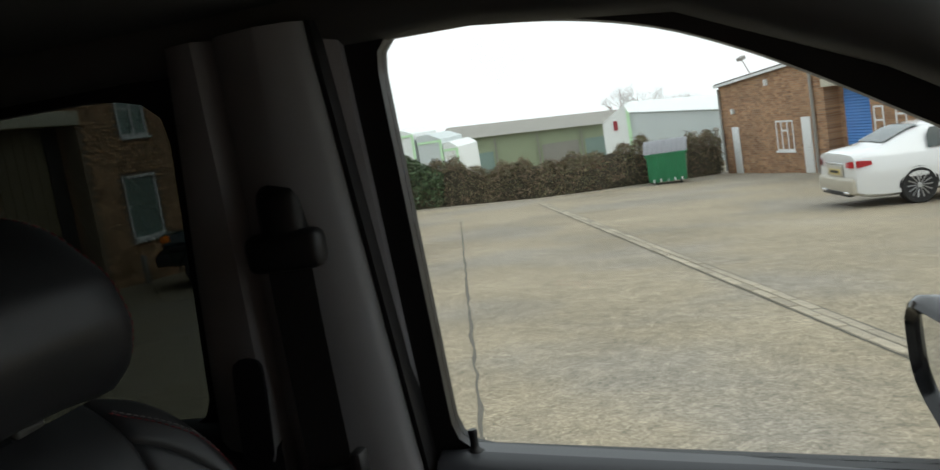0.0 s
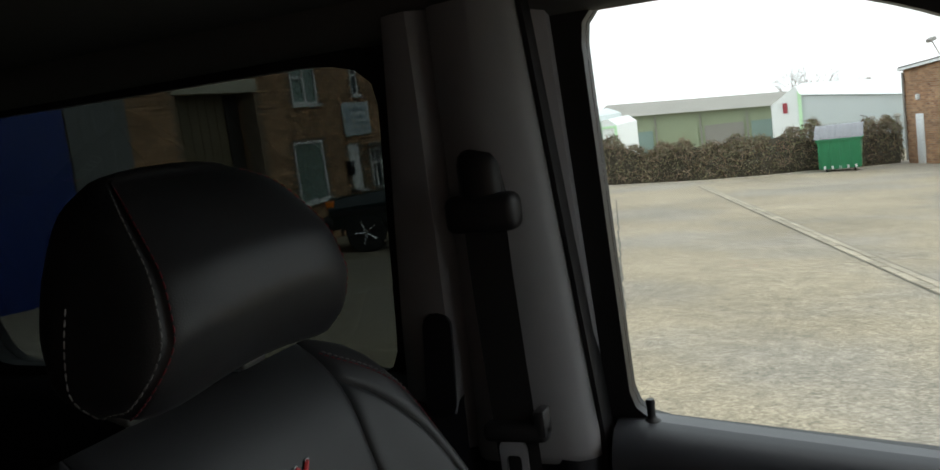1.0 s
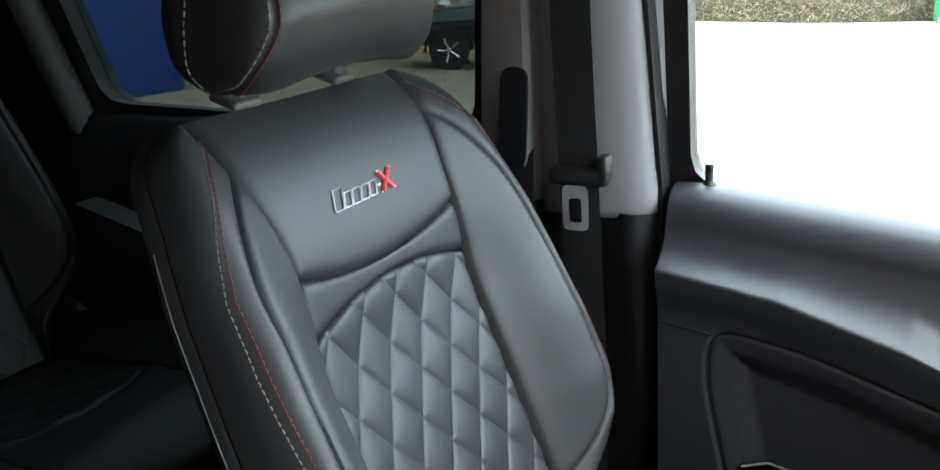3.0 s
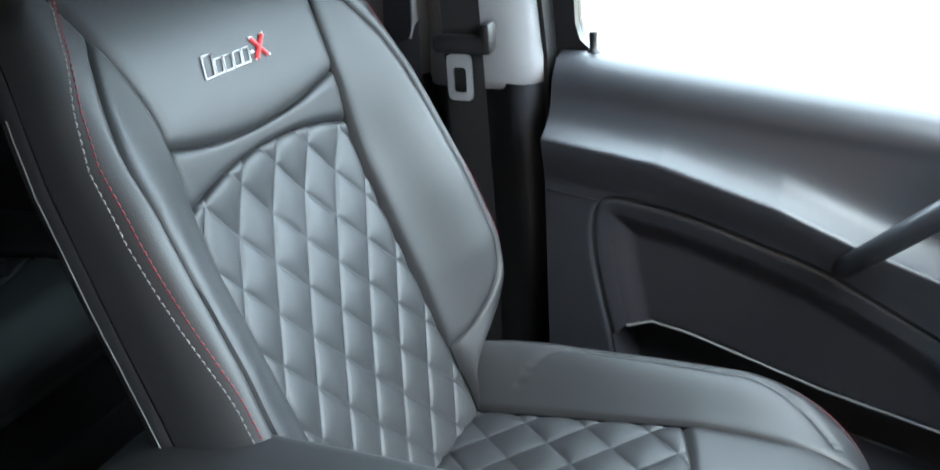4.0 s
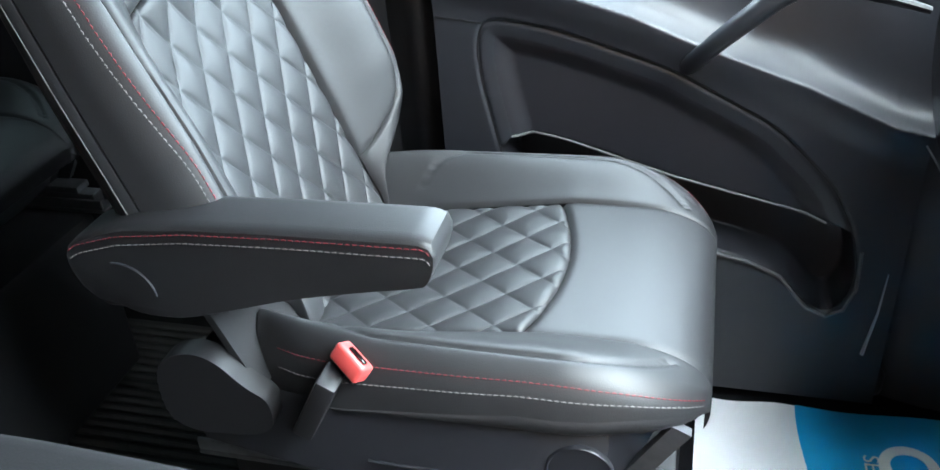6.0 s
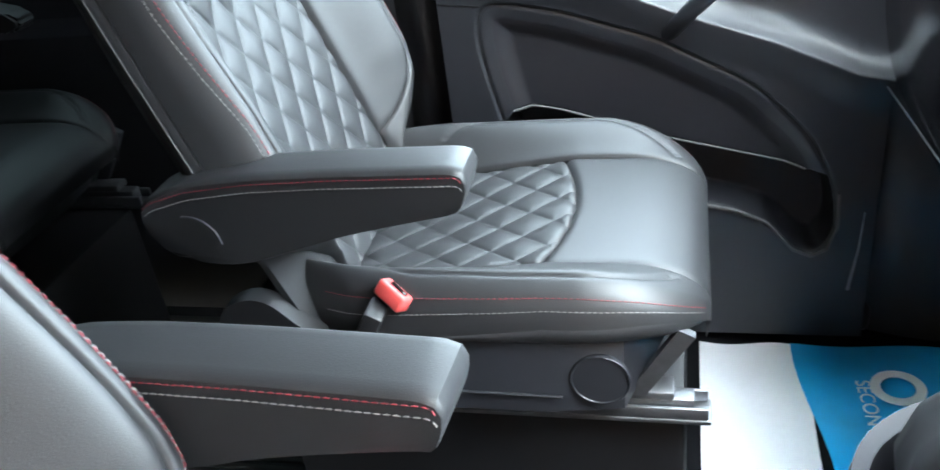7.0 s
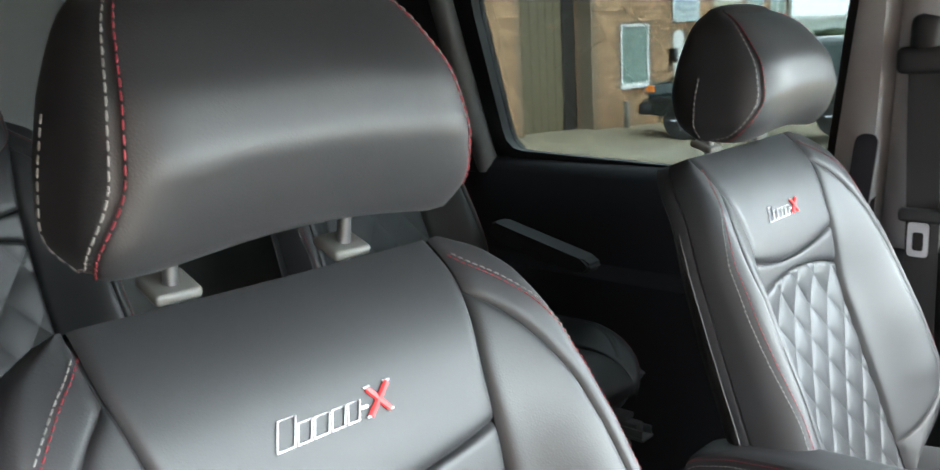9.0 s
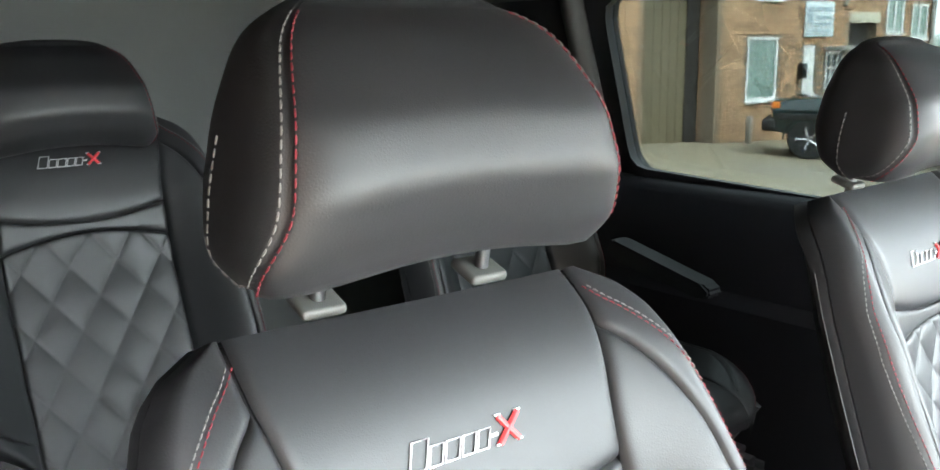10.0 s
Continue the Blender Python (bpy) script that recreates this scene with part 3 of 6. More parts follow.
def build_badge(seat, t0=0.438):
    """The embroidered badge: slanted silver outline blocks and a red cross."""
    silver, red = bmesh.new(), bmesh.new()

    def stroke(bm, pts, r=0.0009):
        tube(bm, [back_pt(s, t, 0.0045) for s, t in pts], r, 6)

    s = -0.060
    for width, high in ((0.0175, 0.021), (0.0145, 0.0145), (0.0155, 0.0145), (0.0145, 0.0145), (0.0134, 0.0145)):
        lean = 0.38
        a, b = s, s + width - 0.0025
        y0, y1 = t0 - 0.008, t0 - 0.008 + high
        stroke(silver, [(a, y0), (b, y0), (b + lean * high, y1), (a + lean * high, y1), (a, y0)])
        s += width
    y0, y1 = t0 - 0.0085, t0 + 0.0125
    stroke(silver, [(s + 0.002, t0), (s + 0.008, t0)], 0.0015)
    s += 0.008
    for pts in ([(s, y0), (s + 0.023, y1)], [(s + 0.004, y1), (s + 0.019, y0)]):
        stroke(red, pts, 0.0026)
    for pts in ([(s - 0.003, y0), (s + 0.003, y0)], [(s + 0.02, y1 + 0.001), (s + 0.026, y1 + 0.001)], [(s + 0.001, y1 + 0.001), (s + 0.007, y1 + 0.001)], [(s + 0.016, y0), (s + 0.022, y0)]):
        stroke(silver, pts, 0.001)
    part("badge", silver, SILVER_THREAD, seat, "silver embroidered badge blocks")
    part("badge_cross", red, RED_EMB, seat, "red embroidered cross")


def build_buckle(seat, side):
    bm = boxed((-0.012, -0.02, -0.09), (0.012, 0.02, 0.0), 0.004, 2, pose(0.012, side * 0.266, 0.968 - FLOOR, 0, 28, 0))
    stalk = part("belt_buckle", bm, BLACK, seat, "black buckle with a red release button")
    bm = boxed((-0.011, -0.022, -0.010), (0.011, 0.022, 0.012), 0.004, 3, pose(0.028, side * 0.250, 0.975 - FLOOR, 25, 28, 70))
    part("release_button", bm, RED_PLASTIC, stalk, "red release button")
    bm = boxed((-0.003, -0.013, 0.0), (0.003, 0.013, 0.0135), 0.001, 1, pose(0.031, side * 0.252, 0.9755 - FLOOR, 25, 28, 70))
    part("latch_slot", bm, GLOSS_BLACK, stalk)


def front_seat(name, label, x, y, side, group, dx=0.0, dz=0.0, dy=0.0, head=0.0, lift=0.0, turn=0.0, shift=0.0, lean=0.0):
    seat = thing(name, label, "car seat", pose(x, y, FLOOR + lift, 0, 0, turn), group)
    build_back(seat)
    stitch_back(seat)
    build_cushion(seat)
    build_base(seat, side)
    build_arm(seat, side, dx, dz, dy)
    build_head(seat, head, True, 0.95 if side < 0 else 0.985, mid=0.006 + 0.5 * min(0.0, shift + 0.015), shift=shift, lean=lean)
    build_badge(seat)
    build_buckle(seat, side)
    return seat


def rear_seat(name, label, x, y, lift, group, head=0.045):
    seat = thing(name, label, "car seat", pose(x, y, FLOOR + lift), group)
    build_back(seat)
    stitch_back(seat)
    build_cushion(seat)
    build_base(seat, 1)
    build_head(seat, head, False)
    build_badge(seat, 0.475)
    return seat


FINE = 230
driver_seat = front_seat("front_seat", "black quilted leather driver's seat with red and white stitching", 0.0, 0.453, -1, "front seats", 0.0, 0.0, 0.010, head=0.020)
BD, BN = Vector((-0.4067, 0, 0.9135)), Vector((0.9135, 0, 0.4067))
passenger_seat = front_seat("front_seat", "black quilted leather front passenger seat beside the open doorway", 0.068, -0.473, 1, "front seats", -0.016, 0.008, 0.035, head=0.004, lift=0.022, turn=-4.0, shift=-0.023, lean=0.026)
BD, BN = Vector((-0.3627, 0, 0.9319)), Vector((0.9319, 0, 0.3627))
QS, FINE = 1.3, 120
rear_left = rear_seat("rear_seat", "black quilted leather rear seat in shade behind the passenger seat", -1.08, -0.40, 0.085, "rear seats", 0.088)
rear_right = rear_seat("rear_seat", "black quilted leather rear seat in shade beside the side window", -1.02, 0.47, 0.08, "rear seats", 0.07)
bm = bmesh.new()
prof = smooth_loop([(-0.05, 0.742), (0.235, 0.675), (0.245, 0.658), (0.225, 0.642), (0.12, 0.662), (-0.05, 0.695)], 40, 0.012)
slab(bm, [(x, 0.235, z) for x, z in prof], (0, 0.05, 0))
bmesh.ops.bevel(bm, geom=bm.edges[:], offset=0.006, segments=2, affect="EDGES")
part("armrest", bm, LEATHER, rear_right, "slim black armrest")

# ---- the van round the seats ----
def side_y(z):
    """Inner face of the van's side: upright below the sill, leaning in above it."""
    return 0.92 - 0.245 * max(0.0, z - 1.32)


def outwards(p, c, lo, hi):
    """From c through p to the rectangle lo..hi."""
    dx, dz = p[0] - c[0], p[1] - c[1]
    k = min([(hi[0] - c[0]) / dx if dx > 1e-6 else 1e9, (lo[0] - c[0]) / dx if dx < -1e-6 else 1e9,
             (hi[1] - c[1]) / dz if dz > 1e-6 else 1e9, (lo[1] - c[1]) / dz if dz < -1e-6 else 1e9])
    return (c[0] + dx * k, c[1] + dz * k)


def leaning(p, off=0.0, side=1):
    return (p[0], side * (side_y(p[1]) + off), p[1])


def grow(loop, d):
    """A loop pushed outwards by d."""
    n = len(loop)
    out = []
    for k in range(n):
        a, b = Vector(loop[k - 1]), Vector(loop[(k + 1) % n])
        t = (b - a).normalized()
        out.append((loop[k][0] + t.y * d, loop[k][1] - t.x * d))
    area = sum(loop[k][0] * loop[(k + 1) % n][1] - loop[(k + 1) % n][0] * loop[k][1] for k in range(n))
    if area < 0:
        out = [(2 * p[0] - q[0], 2 * p[1] - q[1]) for p, q in zip(loop, out)]
    return out


bm = boxed((-2.0, -0.88, FLOOR - 0.05), (1.35, 0.88, FLOOR))
solid("floor", bm, CARPET, "dark carpeted van floor", "floor", kind="structure")
floor_mat = thing("floor_mat", "black ribbed rubber mat behind the front seats", "floor mat", Matrix.Translation((0, 0, FLOOR)))
part("mat_sheet", boxed((-1.0, -0.72, 0.0), (-0.215, 0.84, 0.004), 0.001, 1), BLACK, floor_mat, smooth=False)
bm = bmesh.new()
for k in range(69):
    y = -0.705 + 0.0223 * k
    box(bm, (-0.99, y, 0.003), (-0.225, y + 0.012, 0.010), 0.002, 1)
part("rib", bm, MAT_RUBBER, floor_mat, "worn grey ribs", smooth=False, kind="stuff")
bm = boxed((-2.0, -0.83, 1.885), (0.62, 0.83, 1.93), 0.02)
solid("ceiling", bm, HEADLINING, "grey cloth headlining of the van", "ceiling", kind="structure")
bm = boxed((-2.04, -0.93, FLOOR), (-1.98, 0.93, 1.93))
solid("wall_rear", bm, REAR_PANEL, "grey rear panel of the van", "wall", kind="structure")

# right and left sides behind the front doors; the right one has a window through it
REAR_WIN = smooth_loop([(-1.165, 1.405), (-1.185, 1.80), (-1.15, 1.835), (-0.33, 1.83), (-0.258, 1.805), (-0.345, 1.375)], 80, 0.055)
for side, wall_name in ((1, "wall_right"), (-1, "wall_left")):
    bm = bmesh.new()
    c = (-0.73, 1.61)
    if side < 0:
        slab(bm, [leaning(p, 0, side) for p in ((-1.295, 1.33), (-0.235, 1.33), (-0.235, 1.93), (-1.295, 1.93))], (0, side * 0.05, 0))
    else:
        ring_plate(bm, [leaning(outwards(p, c, (-1.30, 1.33), (-0.235, 1.92)), 0, side) for p in REAR_WIN], [leaning(p, 0, side) for p in REAR_WIN], (0, side * 0.05, 0))
    box(bm, (-2.0, side * 0.90, FLOOR - 0.05), (-0.20, side * 0.95, 1.345))
    if side > 0:
        box(bm, (-0.20, 0.90, FLOOR - 0.05), (-0.045, 0.95, 1.27))
    slab(bm, [leaning(p, 0, side) for p in ((-2.0, 1.33), (-1.295, 1.33), (-1.295, 1.93), (-2.0, 1.93))], (0, side * 0.05, 0))
    solid(wall_name, bm, PLASTIC_DARK, "dark trimmed side wall of the van", "wall", kind="structure", smooth=False)
    if side < 0:
        continue
    holder = thing("window_1", "tinted rear side window in a black rubber frame", "window", kind="structure")
    bm = bmesh.new()
    ring_plate(bm, [leaning(p, -0.006, side) for p in grow(REAR_WIN, 0.022)], [leaning(p, -0.006, side) for p in grow(REAR_WIN, -0.008)], (0, side * 0.02, 0))
    part("window_frame", bm, BLACK, holder)
    bm = bmesh.new()
    slab(bm, [leaning(p, 0.03, side) for p in REAR_WIN], (0, side * 0.004, 0))
    part("pane", bm, TINTED, holder, smooth=False)
    bm = bmesh.new()
    # sill shelf below the glass
    sheet(bm, [[(x, side * (0.925 - d), z) for x in (-1.25, -1.15, -0.9, -0.6, -0.32, -0.24)] for d, z in ((0.02, 1.395), (0.045, 1.385), (0.06, 1.36), (0.065, 1.25), (0.05, 1.15), (0.075, 1.12), (0.08, 0.6))])
    part("window_sill", bm, PLASTIC_DARK, holder)

# roof edge trims, in three pieces a side
for side in (1, -1):
    bm = bmesh.new()
    tube(bm, [(-1.95, side * 0.80, 1.875), (-0.3, side * 0.80, 1.878), (0.10, side * 0.80, 1.872), (0.32, side * 0.795, 1.845), (0.52, side * 0.79, 1.755), (0.75, side * 0.80, 1.62), (1.05, side * 0.84, 1.42), (1.30, side * 0.88, 1.24)], [0.045, 0.045, 0.043, 0.042, 0.042, 0.045, 0.045, 0.045], 12)
    solid("trim_roof_edge", bm, TRIM_MID, "grey roof edge and windscreen pillar trim", "trim", kind="structure")
# rear window strip
bm = bmesh.new()
tube(bm, [leaning((-1.225, 1.36), -0.02), leaning((-1.245, 1.6), -0.02), leaning((-1.265, 1.86), -0.02)], 0.03, 10)
solid("trim_quarter_pillar", bm, TRIM_MID, "grey pillar trim behind the side window", "trim", kind="structure")

# B-pillar on the driver's side
pillar = thing("pillar_trim", "light grey door pillar trim with black lower half", "pillar", kind="structure")
bm = bmesh.new()
rows = []
for z in (1.273, 1.276, 1.29, 1.34, 1.45, 1.6, 1.72, 1.86):
    y = side_y(z) - 0.055 if z > 1.28 else side_y(z) - 0.047
    xl, xr = np.interp(z, [1.27, 1.5, 1.65, 1.9], [-0.240, -0.211, -0.193, -0.165]), -0.056
    f = 0.55 if z < 1.275 else 1.0
    rows.append([(xl, y + 0.05, z), (xl + 0.004, y + 0.012, z), (xl + 0.016, y, z), (xl + 0.06, y - 0.012 * f, z), (xr - 0.05, y - 0.012 * f, z), (xr - 0.018, y - 0.004, z), (xr - 0.004, y + 0.012, z), (xr, y + 0.06, z)])
sheet(bm, rows)
part("upper_trim", bm, TRIM_GREY, pillar, "light grey moulded plastic")
bm = bmesh.new()
rows = []
for z in (FLOOR, 0.7, 1.0, 1.2, 1.285):
    y = 0.872
    rows.append([(-0.235, y + 0.06, z), (-0.225, y + 0.01, z), (-0.20, y, z), (-0.15, y + 0.002, z), (-0.125, y - 0.004, z), (-0.105, y - 0.018, z), (-0.085, y - 0.022, z), (-0.068, y - 0.012, z), (-0.056, y + 0.008, z), (-0.050, y + 0.03, z), (-0.046, y + 0.08, z)])
sheet(bm, rows)
part("lower_trim", bm, PLASTIC, pillar, sharp=80)
bm = bmesh.new()
rows = []
for z in (1.285, 1.295, 1.36, 1.46, 1.6, 1.75, 1.86):
    y, xl = side_y(z) - 0.045, float(np.interp(z, [1.28, 1.39, 1.49, 1.62, 1.73, 1.86], [-0.350, -0.332, -0.313, -0.286, -0.262, -0.235]))
    xr = float(np.interp(z, [1.28, 1.5, 1.65, 1.86], [-0.236, -0.207, -0.188, -0.165]))
    rows.append([(xl, y + 0.06, z), (xl + 0.008, y + 0.01, z), (xl + 0.025, y, z), (xr - 0.025, y - 0.004, z), (xr - 0.004, y + 0.02, z), (xr, y + 0.06, z)])
sheet(bm, rows)
part("rear_trim", bm, TRIM_GREY, pillar, "grey moulded plastic")
bm = bmesh.new()
slab(bm, [leaning(p, -0.052) for p in smooth_loop([(-0.298, 1.335), (-0.266, 1.49), (-0.226, 1.49), (-0.254, 1.335)], 32, 0.02)], (0, 0.006, 0))
part("grip_recess", bm, PLASTIC_DARK, pillar, "dark grip recess")
bm = bmesh.new()
sheet(bm, [[(-0.062, side_y(z) - 0.01, z), (-0.060, side_y(z) - 0.045, z), (-0.054, side_y(z) - 0.045, z), (-0.052, side_y(z) - 0.005, z)] for z in (FLOOR, 1.0, 1.32, 1.6, 1.86)])
part("door_seal", bm, BLACK, pillar)
bm = bmesh.new()
sheet(bm, [[(x, side_y(z) - 0.022 + d, z) for x, d in ((xl, 0.0), (xl + 0.016, 0.006), (xl + 0.020, 0.03))] for xl, z in ((-0.075, 1.27), (-0.073, 1.32), (-0.054, 1.86))])
part("painted_jamb", bm, mat("silver_jamb_paint", (0.32, 0.32, 0.34), 0.3), pillar, "silver painted door jamb")

bm = bmesh.new()
slab(bm, [leaning(p, -0.012) for p in ((-0.33, 1.27), (-0.10, 1.27), (-0.10, 1.88), (-0.225, 1.88))], (0, 0.03, 0))
part("pillar_core", bm, BLACK, pillar, smooth=False)

# seat belt on the pillar
belt = thing("seat_belt", "black seat belt with steel tongue hanging on the pillar", "seat belt")
bm = bmesh.new()
sheet(bm, [[(x - 0.027, y, z), (x + 0.027, y - 0.002, z)] for x, y, z in ((-0.137, 0.768, 1.66), (-0.135, 0.764, 1.55), (-0.130, 0.758, 1.45), (-0.125, 0.752, 1.37), (-0.125, 0.757, 1.28), (-0.13, 0.78, 1.10), (-0.14, 0.80, 0.75), (-0.15, 0.82, 0.50))])
web = part("webbing", bm, WEBBING, belt)
bm = bmesh.new()
box(bm, (-0.182, 0.750, 1.60), (-0.092, 0.785, 1.645), 0.012, 3)
box(bm, (-0.165, 0.755, 1.62), (-0.108, 0.80, 1.70), 0.02, 3)
part("upper_guide", bm, BLACK, belt)
bm = boxed((-0.163, 0.738, 1.352), (-0.083, 0.765, 1.376), 0.008, 3)
box(bm, (-0.098, 0.738, 1.358), (-0.083, 0.766, 1.392), 0.005, 2)
part("tongue_body", bm, BLACK, belt)
bm = bmesh.new()
ring_plate(bm, [(x, 0.745, z) for x, z in smooth_loop([(-0.146, 1.352), (-0.112, 1.352), (-0.112, 1.292), (-0.146, 1.292)], 32, 0.008)], [(x, 0.745, z) for x, z in smooth_loop([(-0.138, 1.335), (-0.120, 1.335), (-0.120, 1.302), (-0.138, 1.302)], 32, 0.005)], (0, 0.004, 0))
part("tongue", bm, BRIGHT_STEEL, belt, "steel tongue")

# ---- driver's door ----
door = thing("door_1", "closed charcoal plastic driver's door with grab handle and bin", "door", kind="structure")


def sill_z(x):
    return 1.322 - 0.13 * max(0, x)


ARCH = [(0.022, 1.10), (0.030, 1.137), (0.057, 1.147), (0.157, 1.128), (0.32, 1.073), (0.484, 0.984), (0.576, 0.89), (0.619, 0.804), (0.634, 0.718), (0.616, 0.669), (0.594, 0.653), (0.557, 0.67), (0.515, 0.726), (0.404, 0.759), (0.20, 0.80), (0.075, 0.80), (0.052, 0.929), (0.028, 1.037)]
_arch = np.array(smooth_loop(ARCH, 150, 0.035))
_arch2 = np.roll(_arch, -1, axis=0)


def arch_depth(x, z):
    """How far inside the arched insert places lie (negative: outside)."""
    p = np.stack(np.broadcast_arrays(np.asarray(x, float), np.asarray(z, float)), -1)
    best, odd = np.full(p.shape[:-1], 1e9), np.zeros(p.shape[:-1], int)
    for a, b in zip(_arch, _arch2):
        d = b - a
        w = np.clip(((p - a) * d).sum(-1) / (d * d).sum(), 0, 1)
        best = np.minimum(best, np.sqrt(((a + w[..., None] * d - p) ** 2).sum(-1)))
        odd += ((a[1] > p[..., 1]) != (b[1] > p[..., 1])) & (p[..., 0] < (b[0] - a[0]) * (p[..., 1] - a[1]) / (b[1] - a[1] + 1e-12) + a[0])
    return np.where(odd % 2 == 1, best, -best)


def lip_z(x):
    """The fold across the insert where the bin begins."""
    return float(np.interp(x, [0.06, 0.073, 0.107, 0.161, 0.337, 0.539, 0.64], [0.93, 0.947, 0.952, 0.941, 0.884, 0.834, 0.80]))


def door_y(x, z, d=None):
    zr = float(np.interp(x, [-0.04, 0.115, 0.265, 0.363, 0.515, 0.644, 1.0], [1.228, 1.203, 1.157, 1.115, 1.060, 1.00, 0.93]))
    above = z - zr
    top = sill_z(x) - z
    y = 0.800 + 0.014 * ease(-above, 0.0, 0.07)
    if above > 0:
        y += 0.050 * (1 - math.exp(-above / 0.018)) + 0.10 * above
    y -= 0.004 * ease(top, 0.060, 0.018)
    y += 0.045 * (1 - math.sqrt(max(0.0, 1 - (1 - min(1, top / 0.046)) ** 2)))
    d = float(arch_depth(x, z)) if d is None else d
    lip = lip_z(x)
    if d > -0.02:
        y += 0.003 * ease(d, -0.002, 0.006) + 0.005 * math.exp(-(d / 0.003) ** 2)
        over = ease(z - lip, -0.004, 0.004)
        y += over * (0.004 * ease(d, 0.004, 0.030) + 0.013 * ease(d, 0.022, 0.060))
        y += (1 - over) * 0.075 * ease(d, 0.0, 0.016)
    return y


nx, nz = 330, 380
xs = [-0.042 + 0.738 * i / nx for i in range(nx + 1)]
heights = [[0.47 + (sill_z(x) - 0.47) * j / nz for x in xs] for j in range(nz + 1)]
depth = arch_depth(np.array([xs] * (nz + 1)), np.array(heights))
rows = [[(x, door_y(x, z, float(d)), z) for x, z, d in zip(xs, hs, ds)] for hs, ds in zip(heights, depth)]
deep = [[d - (0.026 if z > lip_z(x) else -0.002) for x, z, d in zip(xs, hs, ds)] for hs, ds in zip(heights, depth)]
skins = []
for inside in (False, True):
    bm = bmesh.new()
    made = {}
    for j in range(nz):
        for i in range(nx):
            if (deep[j][i] + deep[j + 1][i + 1] > 0.0) == inside:
                q = []
                for key in ((j, i), (j, i + 1), (j + 1, i + 1), (j + 1, i)):
                    if key not in made:
                        made[key] = bm.verts.new(rows[key[0]][key[1]])
                    q.append(made[key])
                bm.faces.new(q)
    if not inside:
        sheet(bm, [rows[-1], [(x, 0.935, z - 0.002) for x, y, z in rows[-1]]])
        sheet(bm, [[r[0] for r in rows], [(-0.046, 0.93, r[0][2]) for r in rows]])
    skins.append(bm)
panel = part("door_panel", skins[0], PLASTIC, door, "charcoal moulded plastic", sharp=70)
part("door_insert", skins[1], PLASTIC_DARK, panel, "darker arched insert and bin", sharp=70)
bm = bmesh.new()
tube(bm, [(x, door_y(x, z + 0.004) - 0.003, z + 0.002) for x, z in [(0.073 + k / 30 * 0.50, lip_z(0.073 + k / 30 * 0.50)) for k in range(31)]], 0.0022, 6)
part("bin_lip", bm, TRIM_MID, panel)
bm = bmesh.new()
tube(bm, [(x, 0.812, z) for x, z in ((0.30, 0.778), (0.404, 0.759), (0.46, 0.747), (0.515, 0.722), (0.54, 0.69), (0.562, 0.664), (0.594, 0.650), (0.62, 0.665), (0.634, 0.71), (0.632, 0.78))], 0.0032, 6)
part("bin_edge", bm, TRIM_MID, panel)
bm = bmesh.new()
tube(bm, [(0.338, 0.835, 1.068), (0.352, 0.800, 1.092), (0.385, 0.772, 1.135), (0.45, 0.758, 1.198), (0.50, 0.758, 1.232), (0.56, 0.772, 1.250), (0.61, 0.80, 1.255), (0.63, 0.85, 1.256)], [0.013, 0.014, 0.0145, 0.016, 0.018, 0.018, 0.017, 0.016], 14)
part("grab_handle", bm, PLASTIC, door, "grey plastic grab handle")
bm = bmesh.new()
tube(bm, [(0.47, 0.838, 1.185), (0.52, 0.825, 1.195), (0.58, 0.822, 1.19), (0.66, 0.83, 1.165)], [0.008, 0.013, 0.014, 0.008], 10, flat=0.7)
part("door_lever", bm, BLACK, door)
bm = bmesh.new()
tube(bm, [(0.525, 0.893, 0.655), (0.525, 0.878, 0.662), (0.526, 0.876, 0.69), (0.525, 0.89, 0.70)], 0.007, 8)
part("bin_clip", bm, PLASTIC, door)
bm = bmesh.new()
lathe(bm, [(0.014, 0.0), (0.013, 0.004), (0.007, 0.009), (0.0055, 0.012), (0.0055, 0.026), (0.0065, 0.030), (0.005, 0.034)], 16, pose(0.002, 0.905, 1.315))
part("lock_pin", bm, BLACK, door, "black door lock pin")
WIN = [(-0.025, 1.318), (-0.005, 1.838), (0.05, 1.838), (0.112, 1.831), (0.206, 1.819), (0.294, 1.796), (0.377, 1.758), (0.457, 1.712), (0.543, 1.658), (0.75, 1.53), (0.98, 1.37), (1.0, 1.20)]
win_loop = smooth_loop(WIN, 120, 0.045)
bm = bmesh.new()
ring_plate(bm, [leaning(p, -0.006) for p in grow(win_loop, 0.045)], [leaning(p, -0.006) for p in win_loop], (0, 0.035, 0))
part("window_frame", bm, BLACK, door, "black rubber window frame")
bm = bmesh.new()
ring_plate(bm, [leaning(p, -0.020) for p in grow(win_loop, 0.10)], [leaning(p, -0.016) for p in grow(win_loop, 0.042)], (0, 0.05, 0))
part("upper_frame", bm, TRIM_MID, door)
bm = bmesh.new()
slab(bm, [leaning(p, 0.012) for p in win_loop], (0, 0.004, 0))
pane = part("pane", bm, GLASS, door, smooth=False)
pane.visible_shadow = False
bm = boxed((-0.04, 0.93, FLOOR - 0.05), (1.1, 0.965, 1.19))
part("outer_skin", bm, mat("silver_paint", (0.45, 0.46, 0.48), 0.3, 0.6), door, smooth=False)

